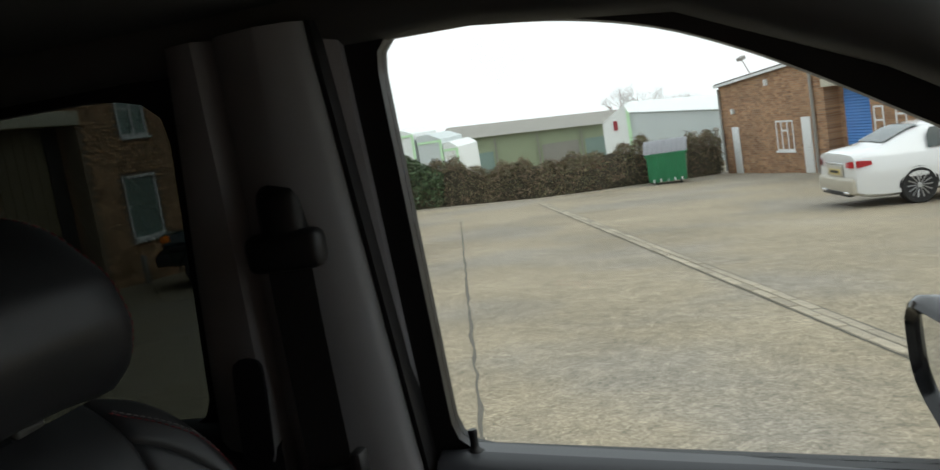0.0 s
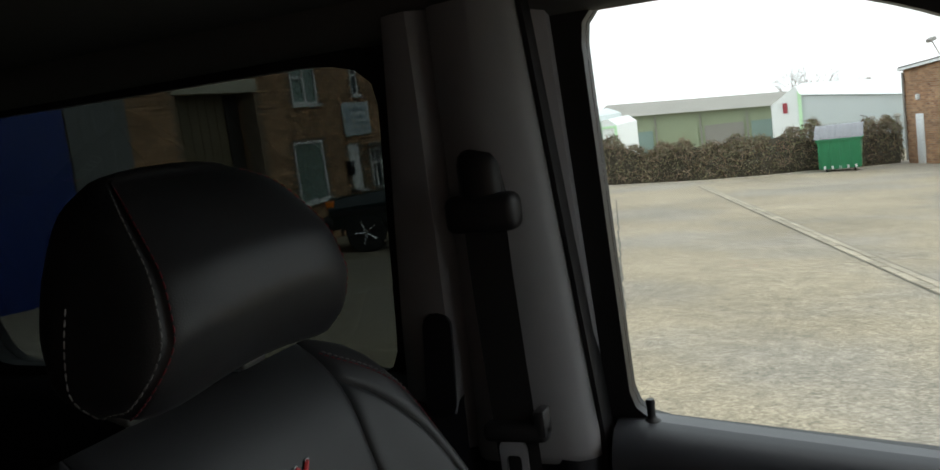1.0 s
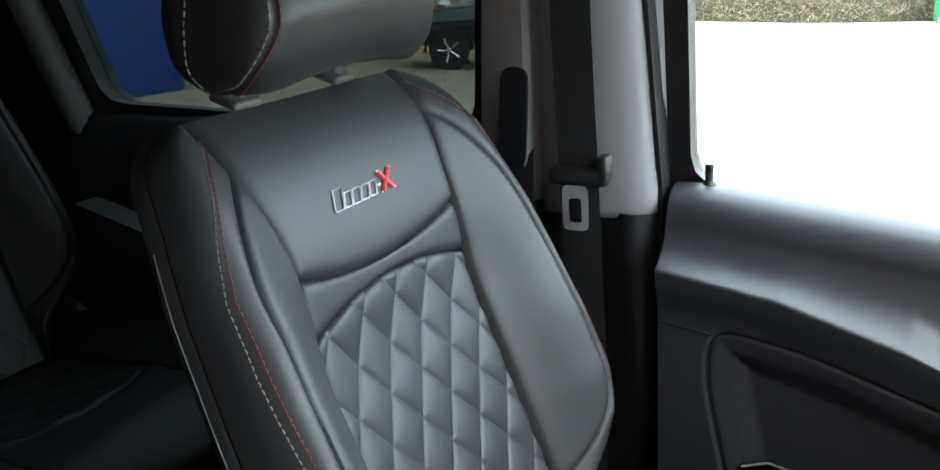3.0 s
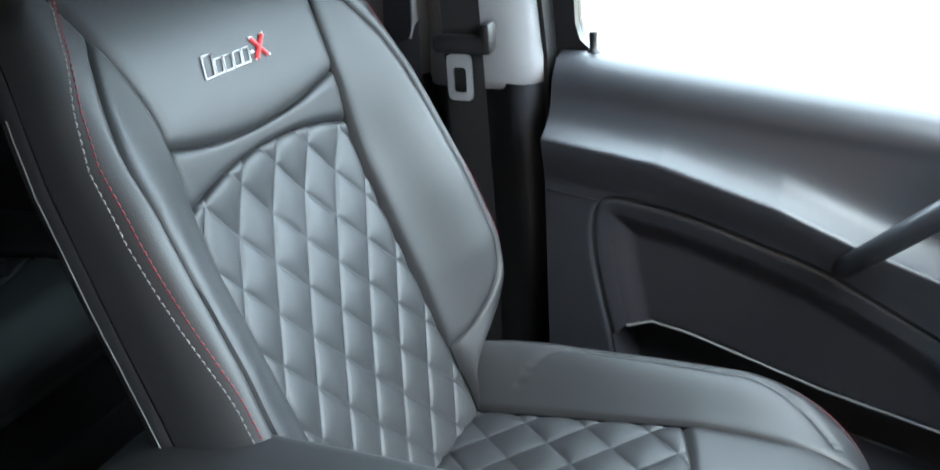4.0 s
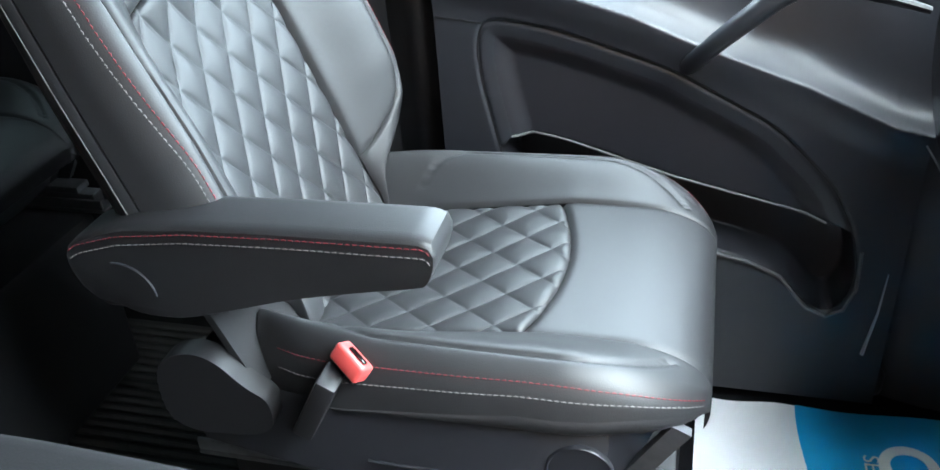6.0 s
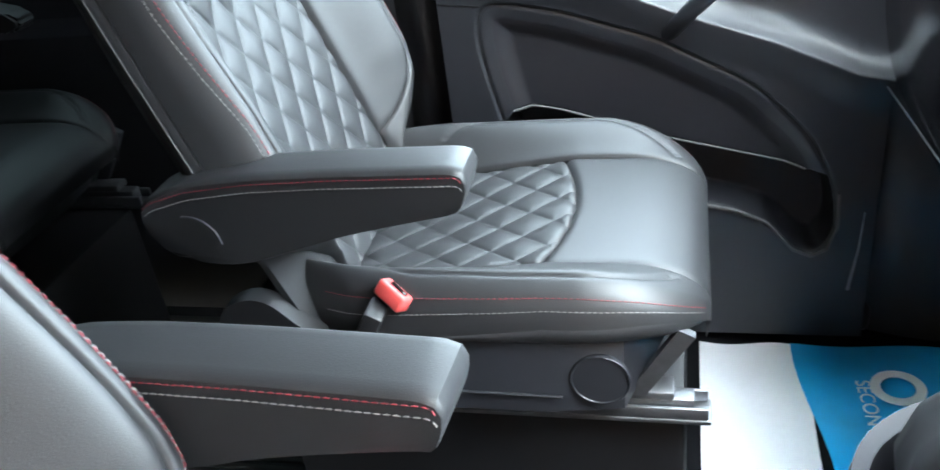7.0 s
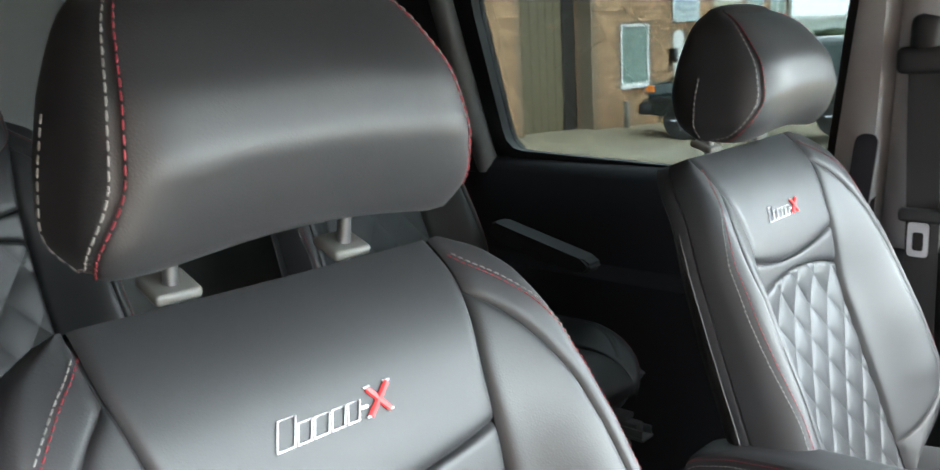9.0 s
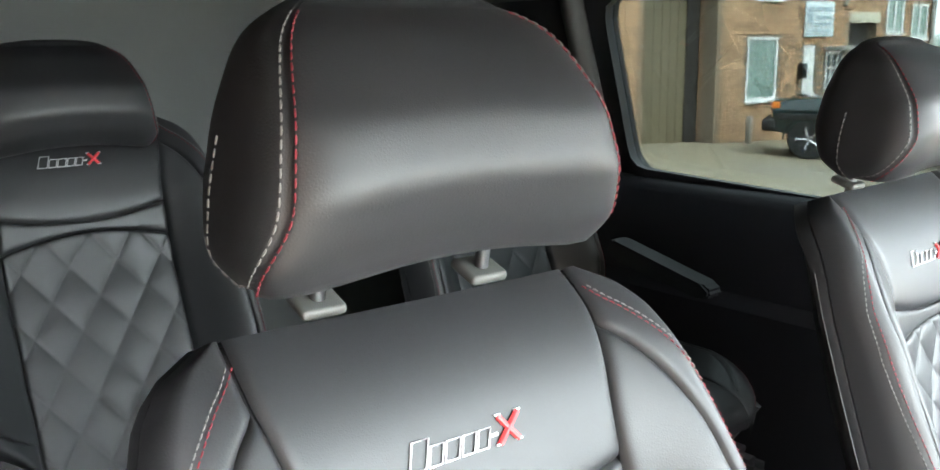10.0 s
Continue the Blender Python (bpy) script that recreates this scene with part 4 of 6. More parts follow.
bm = bmesh.new()
tube(bm, [(x, door_y(x, z) + 0.0005, z) for x, z in smooth_loop(ARCH, 150, 0.035)], 0.0020, 8, closed=True)
part("insert_joint", bm, BLACK, panel)
bm = bmesh.new()
tube(bm, [(x, door_y(x, 1.145 - 0.12 * x) - 0.0003, 1.145 - 0.12 * x) for x in (-0.04, -0.02, 0.0, 0.02, 0.034)], 0.0015, 6)
part("panel_joint", bm, BLACK, panel)

# wing mirror outside the door
mirror = thing("wing_mirror", "black wing mirror outside the driver's window", "mirror")
prof = smooth_loop([(-0.115, -0.11), (-0.105, 0.10), (0.11, 0.12), (0.115, -0.02), (-0.02, -0.125)], 48, 0.05)
bm = bmesh.new()
rows = []
for d, k in ((0.0, 1.0), (0.012, 1.05), (0.05, 1.0), (0.085, 0.8), (0.10, 0.45)):
    rows.append([(d, y * k, z * k) for y, z in prof])
vs = sheet(bm, rows, wrap=True)
bm.faces.new(vs[-1])
sheet(bm, [[(0.0, y, z) for y, z in prof], [(-0.006, y * 0.93, z * 0.93) for y, z in prof], [(0.004, y * 0.84, z * 0.84) for y, z in prof], [(0.014, y * 0.83, z * 0.83) for y, z in prof]], wrap=True)
box(bm, (0.02, -0.2, -0.09), (0.07, -0.05, -0.04), 0.015)
part("housing", bm, GLOSS_BLACK, mirror)
bm = bmesh.new()
slab(bm, [(0.012, y * 0.835, z * 0.835) for y, z in prof], (-0.004, 0, 0))
part("mirror_glass", bm, MIRROR, mirror, "silvered mirror glass", smooth=False)
mirror.matrix_world = pose(0.63, 1.185, 1.25, 0, -3, 12)

# ---- dashboard end of the cab ----
bm = boxed((1.30, -0.9, FLOOR - 0.05), (1.36, 0.9, 1.20))
solid("wall_front", bm, PLASTIC_DARK, "dark bulkhead under the windscreen", "wall", kind="structure")
dash = thing("dashboard", "charcoal plastic dashboard across the cab", "dashboard")
bm = bmesh.new()
prof = [(1.30, 0.72), (0.92, 0.75), (0.86, 0.80), (0.80, 0.88), (0.79, 1.02), (0.82, 1.13), (0.92, 1.18), (1.12, 1.20), (1.30, 1.205)]
sheet(bm, [[(x, y, z) for x, z in prof] for y in [-0.87 + 1.70 * k / 24 for k in range(25)]])
slab(bm, [(x, -0.87, z) for x, z in prof], (0, 0.004, 0))
part("dash_body", bm, PLASTIC, dash)
prof = smooth_loop([(1.10, 0.80), (0.84, 0.80), (0.722, 0.93), (0.676, 1.026), (0.655, 1.12), (0.650, 1.22), (0.690, 1.32), (0.80, 1.37), (1.10, 1.30)], 60, 0.05)
bm = bmesh.new()
vs = sheet(bm, [[(0.9 + (x - 0.9) * k, y, 1.02 + (z - 1.02) * k) for x, z in prof] for y, k in ((0.18, 0.90), (0.185, 0.96), (0.20, 1.0), (0.745, 1.0), (0.765, 0.97), (0.775, 0.90))], wrap=True)
bm.faces.new(vs[0][::-1])
bm.faces.new(vs[-1])
part("driver_fascia", bm, GLOSS_BLACK, dash, "dark semi-gloss fascia on the driver's side")
bm = bmesh.new()
tube(bm, [(0.672, y, 1.028 - 0.10 * (y - 0.5)) for y in (0.22, 0.4, 0.6, 0.74)], 0.0015, 6)
part("fascia_joint", bm, BLACK, dash)
bm = bmesh.new()
sheet(bm, [[(x, 0.868 - 0.035 * math.sin(math.pi * min(1, (x - 0.705) / 0.30)), z) for x in (0.705, 0.715, 0.74, 0.78, 0.83, 0.90, 1.0, 1.30)] for z in (FLOOR, 0.52, 0.7, 0.9, 1.1, 1.20)])
sheet(bm, [[(x, y, z) for x, y in ((0.705, 0.868), (0.699, 0.868), (0.699, 0.93))] for z in (FLOOR, 0.7, 1.20)])
solid("trim_kick_panel", bm, PLASTIC, "charcoal footwell side panel ahead of the driver's door", "trim", kind="structure")
bm = boxed((-0.10, 0.845, FLOOR), (0.72, 0.925, 0.515), 0.02, 3)
solid("trim_door_sill_right", bm, PLASTIC_DARK, "dark plastic sill under the driver's door", "trim", kind="structure")
bm = bmesh.new()
slab(bm, [(1.30, -0.86, 1.205), (1.30, 0.86, 1.205), (0.60, 0.76, 1.86), (0.60, -0.76, 1.86)], (0.004, 0, 0.004))
screen = solid("windscreen", bm, GLASS, "clear sloping windscreen", "window", kind="structure", smooth=False)
screen.visible_shadow = False
bm = boxed((0.56, -0.80, 1.84), (0.66, 0.80, 1.92), 0.02)
solid("trim_windscreen_header", bm, TRIM_MID, "grey header trim above the windscreen", "trim", kind="structure")
# left doorway: sill and pillars of the open side
bm = boxed((-0.25, -0.93, FLOOR - 0.05), (1.35, -0.86, FLOOR + 0.03), 0.01)
solid("trim_door_sill", bm, PLASTIC_DARK, "dark sill of the open doorway", "trim", kind="structure")
bm = boxed((-0.26, -0.93, FLOOR), (-0.05, -0.84, 1.90), 0.02)
solid("trim_left_pillar", bm, TRIM_GREY, "light grey pillar beside the open doorway", "trim", kind="structure")

console = thing("centre_console", "charcoal centre console with a gear lever gaiter", "console")
bm = bmesh.new()
prof = smooth_loop([(0.505, -0.10), (0.52, 0.045), (0.60, 0.12), (0.85, 0.13), (0.85, -0.16), (0.6, -0.16)], 48, 0.05)
sheet(bm, [[(x, y, FLOOR) for x, y in prof], [(x, y, 0.90) for x, y in prof], [(0.68 + (x - 0.68) * 0.97, -0.02 + (y + 0.02) * 0.97, 0.93) for x, y in prof], [(0.68 + (x - 0.68) * 0.88, -0.02 + (y + 0.02) * 0.84, 0.925) for x, y in prof], [(0.68 + (x - 0.68) * 0.84, -0.02 + (y + 0.02) * 0.80, 0.88) for x, y in prof]], wrap=True)
part("tray", bm, PLASTIC_DARK, console)
bm = bmesh.new()
sheet(bm, [[(0.655 + r * math.cos(a) * (1 + 0.10 * math.sin(5 * a + 9 * z)) + 0.05 * k, -0.02 + r * math.sin(a) * (1 + 0.10 * math.cos(4 * a)), z) for a in [j / 32 * 2 * math.pi for j in range(32)]] for r, z, k in ((0.095, 0.88, 0), (0.105, 0.94, 0), (0.10, 0.985, 0.1), (0.075, 1.03, 0.3), (0.045, 1.07, 0.5), (0.022, 1.11, 0.6))], wrap=True)
part("gaiter", bm, LEATHER, console, "grey-black leather gear gaiter")
bm = bmesh.new()
tube(bm, [(0.685, -0.02, 1.10), (0.70, -0.02, 1.17)], 0.012, 10)
tube(bm, [(0.70, -0.02, 1.16), (0.703, -0.02, 1.19), (0.706, -0.02, 1.22)], [0.018, 0.026, 0.018], 14)
part("gear_lever", bm, GLOSS_BLACK, console)

# protective paper on the floor
mat_thing = thing("floor_paper", "white and blue printed paper mat on the cab floor", "paper mat")
bm = bmesh.new()
sheet(bm, [[(0.40 + 0.19 * u, 0.30 + 0.5 * v, FLOOR + 0.006 + 0.004 * math.sin(7 * u + 9 * v)) for u in [k / 10 for k in range(11)]] for v in [k / 20 for k in range(21)]])
part("white_half", bm, PAPER_WHITE, mat_thing)
bm = bmesh.new()
sheet(bm, [[(0.588 + 0.3 * u + 0.02 * math.sin(5 * v), 0.30 + 0.5 * v, FLOOR + 0.0085 + 0.004 * math.sin(7 * u + 9 * v)) for u in [k / 10 for k in range(11)]] for v in [k / 20 for k in range(21)]])
part("blue_half", bm, PAPER_BLUE, mat_thing, "blue printed half")
bm = bmesh.new()
ring = [(0.737 + 0.046 * math.cos(a), 0.675 + 0.046 * math.sin(a), FLOOR + 0.0165) for a in [k / 32 * 2 * math.pi for k in range(32)]]
ring_plate(bm, ring, [(0.737 + (x - 0.737) * 0.62, 0.675 + (y - 0.675) * 0.62, z) for x, y, z in ring], (0, 0, -0.002))
part("printed_ring", bm, PAPER_WHITE, mat_thing, "white printed ring")
words = bpy.data.curves.new("printed_word", "FONT")
words.body, words.size, words.extrude, words.align_x = "SECON", 0.036, 0.0004, "LEFT"
made = new("printed_word", words)
made.matrix_world = pose(0.668, 0.690, FLOOR + 0.0165, 0, 0, -88)
bpy.context.view_layer.update()
word_mesh = bpy.data.meshes.new_from_object(made.evaluated_get(bpy.context.evaluated_depsgraph_get()))
word_mesh.materials.clear()
word_mesh.materials.append(PAPER_WHITE)
word = new("printed_text", word_mesh)
word.matrix_world = made.matrix_world.copy()
word.parent = mat_thing
bpy.data.objects.remove(made)
bm = bmesh.new()
tube(bm, [(0.676, 0.808, 0.745), (0.672, 0.806, 0.67), (0.661, 0.806, 0.583)], [0.001, 0.0018, 0.0035], 8)
part("edge_strip", bm, TRIM_GREY, door, "pale strip on the door's lower edge")

# ---- the yard outside ----
CONCRETE = mat("worn_concrete", (0.282, 0.238, 0.166), 0.88, noise_scale=7, vary=0.42, grain=0.8, grain_scale=38.0, bump=0.8, bump_scale=30, stain=0.45, stain_scale=0.35, rough_vary=0.1, speck=0.16, speck_scale=34.0)
n, l = CONCRETE.node_tree.nodes, CONCRETE.node_tree.links
patch_noise, patch_mix, patch_range, patch_co = n.new("ShaderNodeTexNoise"), n.new("ShaderNodeMix"), n.new("ShaderNodeMapRange"), n.new("ShaderNodeTexCoord")
patch_noise.inputs["Scale"].default_value, patch_noise.inputs["Detail"].default_value = 0.28, 5
patch_range.inputs["From Min"].default_value, patch_range.inputs["From Max"].default_value = 0.46, 0.60
patch_mix.data_type, patch_mix.blend_type = "RGBA", "MULTIPLY"
patch_mix.inputs["B"].default_value = (0.93, 0.98, 1.12, 1)
old = n["Principled BSDF"].inputs["Base Color"].links[0].from_socket
l.new(patch_co.outputs["Object"], patch_noise.inputs["Vector"])
l.new(patch_noise.outputs["Fac"], patch_range.inputs["Value"])
l.new(patch_range.outputs["Result"], patch_mix.inputs["Factor"])
l.new(old, patch_mix.inputs["A"])
l.new(patch_mix.outputs["Result"], n["Principled BSDF"].inputs["Base Color"])
JOINT = mat("dark_joint", (0.12, 0.11, 0.09), 0.95, noise_scale=8, vary=0.3)
SETT = mat("pale_setts", (0.325, 0.285, 0.215), 0.9, noise_scale=14, vary=0.3, obj_random=0.2, bump=0.4, bump_scale=60)


def brick_mat(name, one, two, mortar, along="X"):
    m = mat(name, one, 0.9, bump=0.0)
    n, l = m.node_tree.nodes, m.node_tree.links
    b = n["Principled BSDF"]
    co, sep, com, tex = n.new("ShaderNodeTexCoord"), n.new("ShaderNodeSeparateXYZ"), n.new("ShaderNodeCombineXYZ"), n.new("ShaderNodeTexBrick")
    l.new(co.outputs["Object"], sep.inputs[0])
    l.new(sep.outputs[along], com.inputs["X"])
    l.new(sep.outputs["Z"], com.inputs["Y"])
    l.new(com.outputs[0], tex.inputs["Vector"])
    tex.inputs["Color1"].default_value = (*one, 1)
    tex.inputs["Color2"].default_value = (*two, 1)
    tex.inputs["Mortar"].default_value = (*mortar, 1)
    tex.inputs["Scale"].default_value = 1.0
    tex.inputs["Brick Width"].default_value = 0.225
    tex.inputs["Row Height"].default_value = 0.075
    tex.inputs["Mortar Size"].default_value = 0.010
    tex.inputs["Bias"].default_value = 0.0
    no = n.new("ShaderNodeTexNoise")
    no.inputs["Scale"].default_value = 1.1
    no.inputs["Detail"].default_value = 6
    l.new(co.outputs["Object"], no.inputs["Vector"])
    ra = n.new("ShaderNodeMapRange")
    ra.inputs["To Min"].default_value = 0.55
    ra.inputs["To Max"].default_value = 1.4
    l.new(no.outputs["Fac"], ra.inputs["Value"])
    mu = n.new("ShaderNodeVectorMath")
    mu.operation = "SCALE"
    l.new(tex.outputs["Color"], mu.inputs[0])
    l.new(ra.outputs["Result"], mu.inputs["Scale"])
    l.new(mu.outputs["Vector"], b.inputs["Base Color"])
    bp = n.new("ShaderNodeBump")
    bp.inputs["Distance"].default_value = 0.006
    bp.invert = True
    l.new(tex.outputs["Fac"], bp.inputs["Height"])
    l.new(bp.outputs["Normal"], b.inputs["Normal"])
    return m


BRICK = brick_mat("red_brick", (0.24, 0.10, 0.048), (0.50, 0.27, 0.14), (0.34, 0.28, 0.20))
BRICK_SIDE = brick_mat("red_brick_side", (0.33, 0.170, 0.085), (0.44, 0.25, 0.135), (0.36, 0.30, 0.22), "Y")
BRICK_ONE = mat("single_bricks", (0.44, 0.27, 0.155), 0.9, noise_scale=18, vary=0.2, stain=0.15, stain_scale=0.8, island=0.36, bump=0.4, bump_scale=90)
BRICK_OBJ = mat("picked_bricks", (0.44, 0.27, 0.155), 0.9, noise_scale=18, vary=0.2, obj_random=0.36, bump=0.4, bump_scale=90)
# mortar colour darkened to carry the shade of the recessed joints
MORTAR = mat("joint_shade_mortar", (0.20, 0.16, 0.12), 0.95, noise_scale=6, vary=0.25)
WHITE_PAINT = mat("white_frame_paint", (0.76, 0.77, 0.77), 0.4, noise_scale=20, vary=0.05)
BLUE_PAINT = mat("blue_shutter_paint", (0.07, 0.24, 0.60), 0.45, noise_scale=6, vary=0.12)
DEEP_BLUE = mat("deep_blue_paint", (0.007, 0.030, 0.19), 0.5, noise_scale=4, vary=0.1)
GREY_DOOR = mat("grey_door_paint", (0.156, 0.168, 0.168), 0.55, noise_scale=4, vary=0.15)
BROWN_DOOR = mat("brown_roller_paint", (0.155, 0.125, 0.075), 0.6, noise_scale=3, vary=0.25)
STONE = mat("cream_lintel", (0.55, 0.52, 0.42), 0.85, noise_scale=8, vary=0.15)
DARK_GLASS = mat("dark_window_glass", (0.02, 0.035, 0.035), 0.06)
PALE_GLASS = mat("pale_window_glass", (0.22, 0.30, 0.27), 0.10)
# near-black colour that paints the shade deep in wall openings
RECESS_SHADE = mat("recess_shade", (0.03, 0.025, 0.022), 0.8)
GALV = mat("grey_pipe", (0.30, 0.29, 0.27), 0.6, noise_scale=10, vary=0.2)
ROOF_DARK = mat("dark_roof_edge", (0.06, 0.065, 0.06), 0.7)

bm = bmesh.new()
sheet(bm, [[(x, y, yard(x, y)) for x in (-400, -60, -30, -15, -5, 0, 5, 15, 30, 60, 400)] for y in (-400, -60, -20, 0, 5, 10, 15, 20, 30, 45, 60, 400)])
solid("ground", bm, CONCRETE, "worn brown concrete yard", "ground", kind="structure")


def on_yard(x, y, lift=0.0):
    return Vector((x, y, yard(x, y) + lift))


def strip(bm, pts, width, lift=0.004, rough=0.0):
    """A thin ribbon laid on the yard."""
    rows = []
    for k, (x, y) in enumerate(pts):
        a, b = Vector(pts[max(0, k - 1)]), Vector(pts[min(len(pts) - 1, k + 1)])
        n = (b - a).normalized()
        w = width * (1 + rough * (noise.random() - 0.5))
        rows.append([on_yard(x - n.y * w, y + n.x * w, lift), on_yard(x + n.y * w, y - n.x * w, lift)])
    sheet(bm, rows)


def wander(a, b, n, amp):
    a, b = Vector(a), Vector(b)
    side = Vector((-(b - a).y, (b - a).x)).normalized()
    return [tuple(a.lerp(b, k / n) + side * amp * (noise.noise(Vector((k * 0.7, a.x, b.y))))) for k in range(n + 1)]


for pts, w in ((wander((-5.6, 23.5), (-1.07, 4.98), 60, 0.03), 0.035), (wander((-1.07, 4.98), (-0.6, 3.0), 12, 0.02), 0.03), (wander((-6.6, 15.0), (-4.9, 8.5), 30, 0.03), 0.03),
               (wander((0.2, 11.3), (1.1, 11.9), 10, 0.12), 0.022), (wander((-0.6, 14.2), (0.1, 14.6), 8, 0.1), 0.02), (wander((6, 14), (16, 18), 30, 0.1), 0.03)):
    bm = bmesh.new()
    strip(bm, pts, w * 0.45, rough=1.0)
    solid("trim_yard_joint", bm, JOINT, "dark worn joint in the concrete", "joint", kind="structure", smooth=False)

# drainage channel of setts
channel = thing("drain_channel", "pale stone sett drainage channel across the yard", "drain channel", kind="structure")
bm = bmesh.new()
ca, cb = Vector((-3.93, 27.91)), Vector((2.95, 2.2))
strip(bm, [tuple(ca.lerp(cb, k / 80)) for k in range(81)], 0.14, 0.003)
part("channel_bed", bm, JOINT, channel, smooth=False)
step = Vector((cb - ca)).normalized()
sett_mesh = mesh_from("sett", boxed((-0.244, -0.054, -0.05), (0.244, 0.054, 0.016), 0.008, 1), SETT)
dist, sett_n = 0.2, 0
total = (cb - ca).length
angle = math.atan2(step.y, step.x)
while dist < total - 0.2:
    for row in (-0.064, 0.064):
        p = ca + step * (dist + 0.2 * (row > 0)) + Vector((-step.y, step.x)) * row
        s = new("sett", sett_mesh)
        s.parent = channel
        s.location = on_yard(p.x, p.y, 0.004 * random.uniform(-1, 1) + (0.0 if row < 0 else -0.006))
        s.rotation_euler = (math.atan(KY * step.x - KX * step.y), -math.atan(KX * step.x + KY * step.y), angle + random.uniform(-0.02, 0.02))
        s.scale = (random.uniform(0.93, 1.0), random.uniform(0.92, 1.06), 1)
    dist += 0.505


# ---- windows and doors used by the buildings (wall in the local xz plane, outside towards -y) ----
def framed(parent, name, x0, x1, z0, z1, glass_mat, bars=(), transom=(), sill=True, deep=0.07, y=0.0, frame_w=0.055):
    """A window: frame, pane, glazing bars and sill."""
    bm = bmesh.new()
    ring_plate(bm, [(x0, y - 0.015, z0), (x1, y - 0.015, z0), (x1, y - 0.015, z1), (x0, y - 0.015, z1)],
               [(x0 + frame_w, y - 0.015, z0 + frame_w), (x1 - frame_w, y - 0.015, z0 + frame_w), (x1 - frame_w, y - 0.015, z1 - frame_w), (x0 + frame_w, y - 0.015, z1 - frame_w)], (0, deep, 0))
    w = part(name, bm, WHITE_PAINT, parent, smooth=False)
    bm = boxed((x0 + 0.02, y + 0.02, z0 + 0.02), (x1 - 0.02, y + 0.03, z1 - 0.02))
    part("pane", bm, glass_mat, w, smooth=False)
    for b in bars:
        part("glazing_bar", boxed((b - 0.03, y - 0.012, z0 + 0.03), (b + 0.03, y + 0.019, z1 - 0.03)), WHITE_PAINT, w, smooth=False)
    for t, a, b in transom:
        part("glazing_bar", boxed((a, y - 0.010, t - 0.03), (b, y + 0.019, t + 0.03)), WHITE_PAINT, w, smooth=False)
    if sill:
        part("sill", boxed((x0 - 0.05, y - 0.07, z0 - 0.06), (x1 + 0.05, y + 0.03, z0 - 0.002), 0.008), WHITE_PAINT, w)
    return w


# ---- unit building across the yard ----
udir = Vector((4.9 - 2.35, 30.13 - 35.97, 0)).normalized()
unit = thing("unit_building", "red brick industrial unit with white doors and a blue shutter", "building", pose(2.35, 35.97, yard(2.35, 35.97), 0, 0, math.degrees(math.atan2(udir.y, udir.x))))
bm = bmesh.new()
slab(bm, [(0, 0, -0.6), (6.9, 0, -0.6), (6.9, 0, 3.90), (0, 0, 3.38)], (0, 9, 0))
slab(bm, [(9.12, 0, -0.6), (30, 0, -0.6), (30, 0, 4.2), (9.12, 0, 4.2)], (0, 9, 0))
slab(bm, [(6.9, 0, 3.2), (9.12, 0, 3.2), (9.12, 0, 4.2), (6.9, 0, 3.9)], (0, 9, 0))
slab(bm, [(6.9, 0.5, -0.6), (9.12, 0.5, -0.6), (9.12, 0.5, 3.2), (6.9, 0.5, 3.2)], (0, 8, 0))
part("wall", bm, BRICK, unit, smooth=False)
bm = bmesh.new()
slab(bm, [(-0.12, -0.14, 3.36), (6.95, -0.14, 3.88), (6.95, -0.14, 4.02), (-0.12, -0.14, 3.50)], (0, 9.3, 0))
slab(bm, [(6.95, -0.14, 4.18), (30.2, -0.14, 4.18), (30.2, -0.14, 4.32), (6.95, -0.14, 4.32)], (0, 9.3, 0))
part("roof", bm, ROOF_DARK, unit, smooth=False)
bm = bmesh.new()
slab(bm, [(-0.12, -0.17, 3.36), (6.95, -0.17, 3.88), (6.95, -0.17, 3.97), (-0.12, -0.17, 3.45)], (0, 0.025, 0))
part("fascia", bm, WHITE_PAINT, unit, smooth=False)
for a, b, z0, z1 in ((0.72, 1.22, 0.02, 1.80), (5.50, 6.02, 0.12, 2.03)):
    d = part("door", boxed((a, -0.03, z0), (b, 0.02, z1), 0.006), WHITE_PAINT, unit, "white painted steel door")
    bm = bmesh.new()
    tube(bm, [(b - 0.08, -0.035, (z0 + z1) / 2 - 0.05), (b - 0.08, -0.07, (z0 + z1) / 2 - 0.05), (b - 0.16, -0.07, (z0 + z1) / 2 - 0.05)], 0.012, 6)
    part("handle", bm, GALV, d)
framed(unit, "window", 3.86, 4.95, 0.90, 1.95, DARK_GLASS, (4.22, 4.59), ((1.6, 4.25, 4.56),))
framed(unit, "window", 9.25, 9.70, 1.30, 2.22, DARK_GLASS, (), ((1.8, 9.29, 9.66),))
framed(unit, "window", 10.20, 10.66, 1.45, 2.32, DARK_GLASS, (), ((1.95, 10.24, 10.62),))
framed(unit, "window", 13.2, 14.2, 1.5, 2.4, DARK_GLASS, (13.7,))
bm = bmesh.new()
sheet(bm, [[(x, 0.38 + 0.014 * math.cos(k * math.pi), 0.30 + k * 0.045) for x in (7.35, 9.10)] for k in range(64)])
part("shutter", bm, BLUE_PAINT, unit, "blue corrugated roller shutter", smooth=False)
bm = bmesh.new()
sheet(bm, [[(x, 0.0 - 0.03 + 0.014 * math.cos(k * math.pi), 0.30 + k * 0.045) for x in (11.2, 12.8)] for k in range(40)])
part("shutter", bm, BLUE_PAINT, unit, "blue corrugated roller shutter", smooth=False)
part("lintel", boxed((6.85, -0.05, 2.92), (9.2, 0.2, 3.22), 0.01), STONE, unit, "cream concrete lintel")
bm = bmesh.new()
tube(bm, [(6.33, -0.08, 0.1), (6.33, -0.08, 3.8)], 0.055, 10)
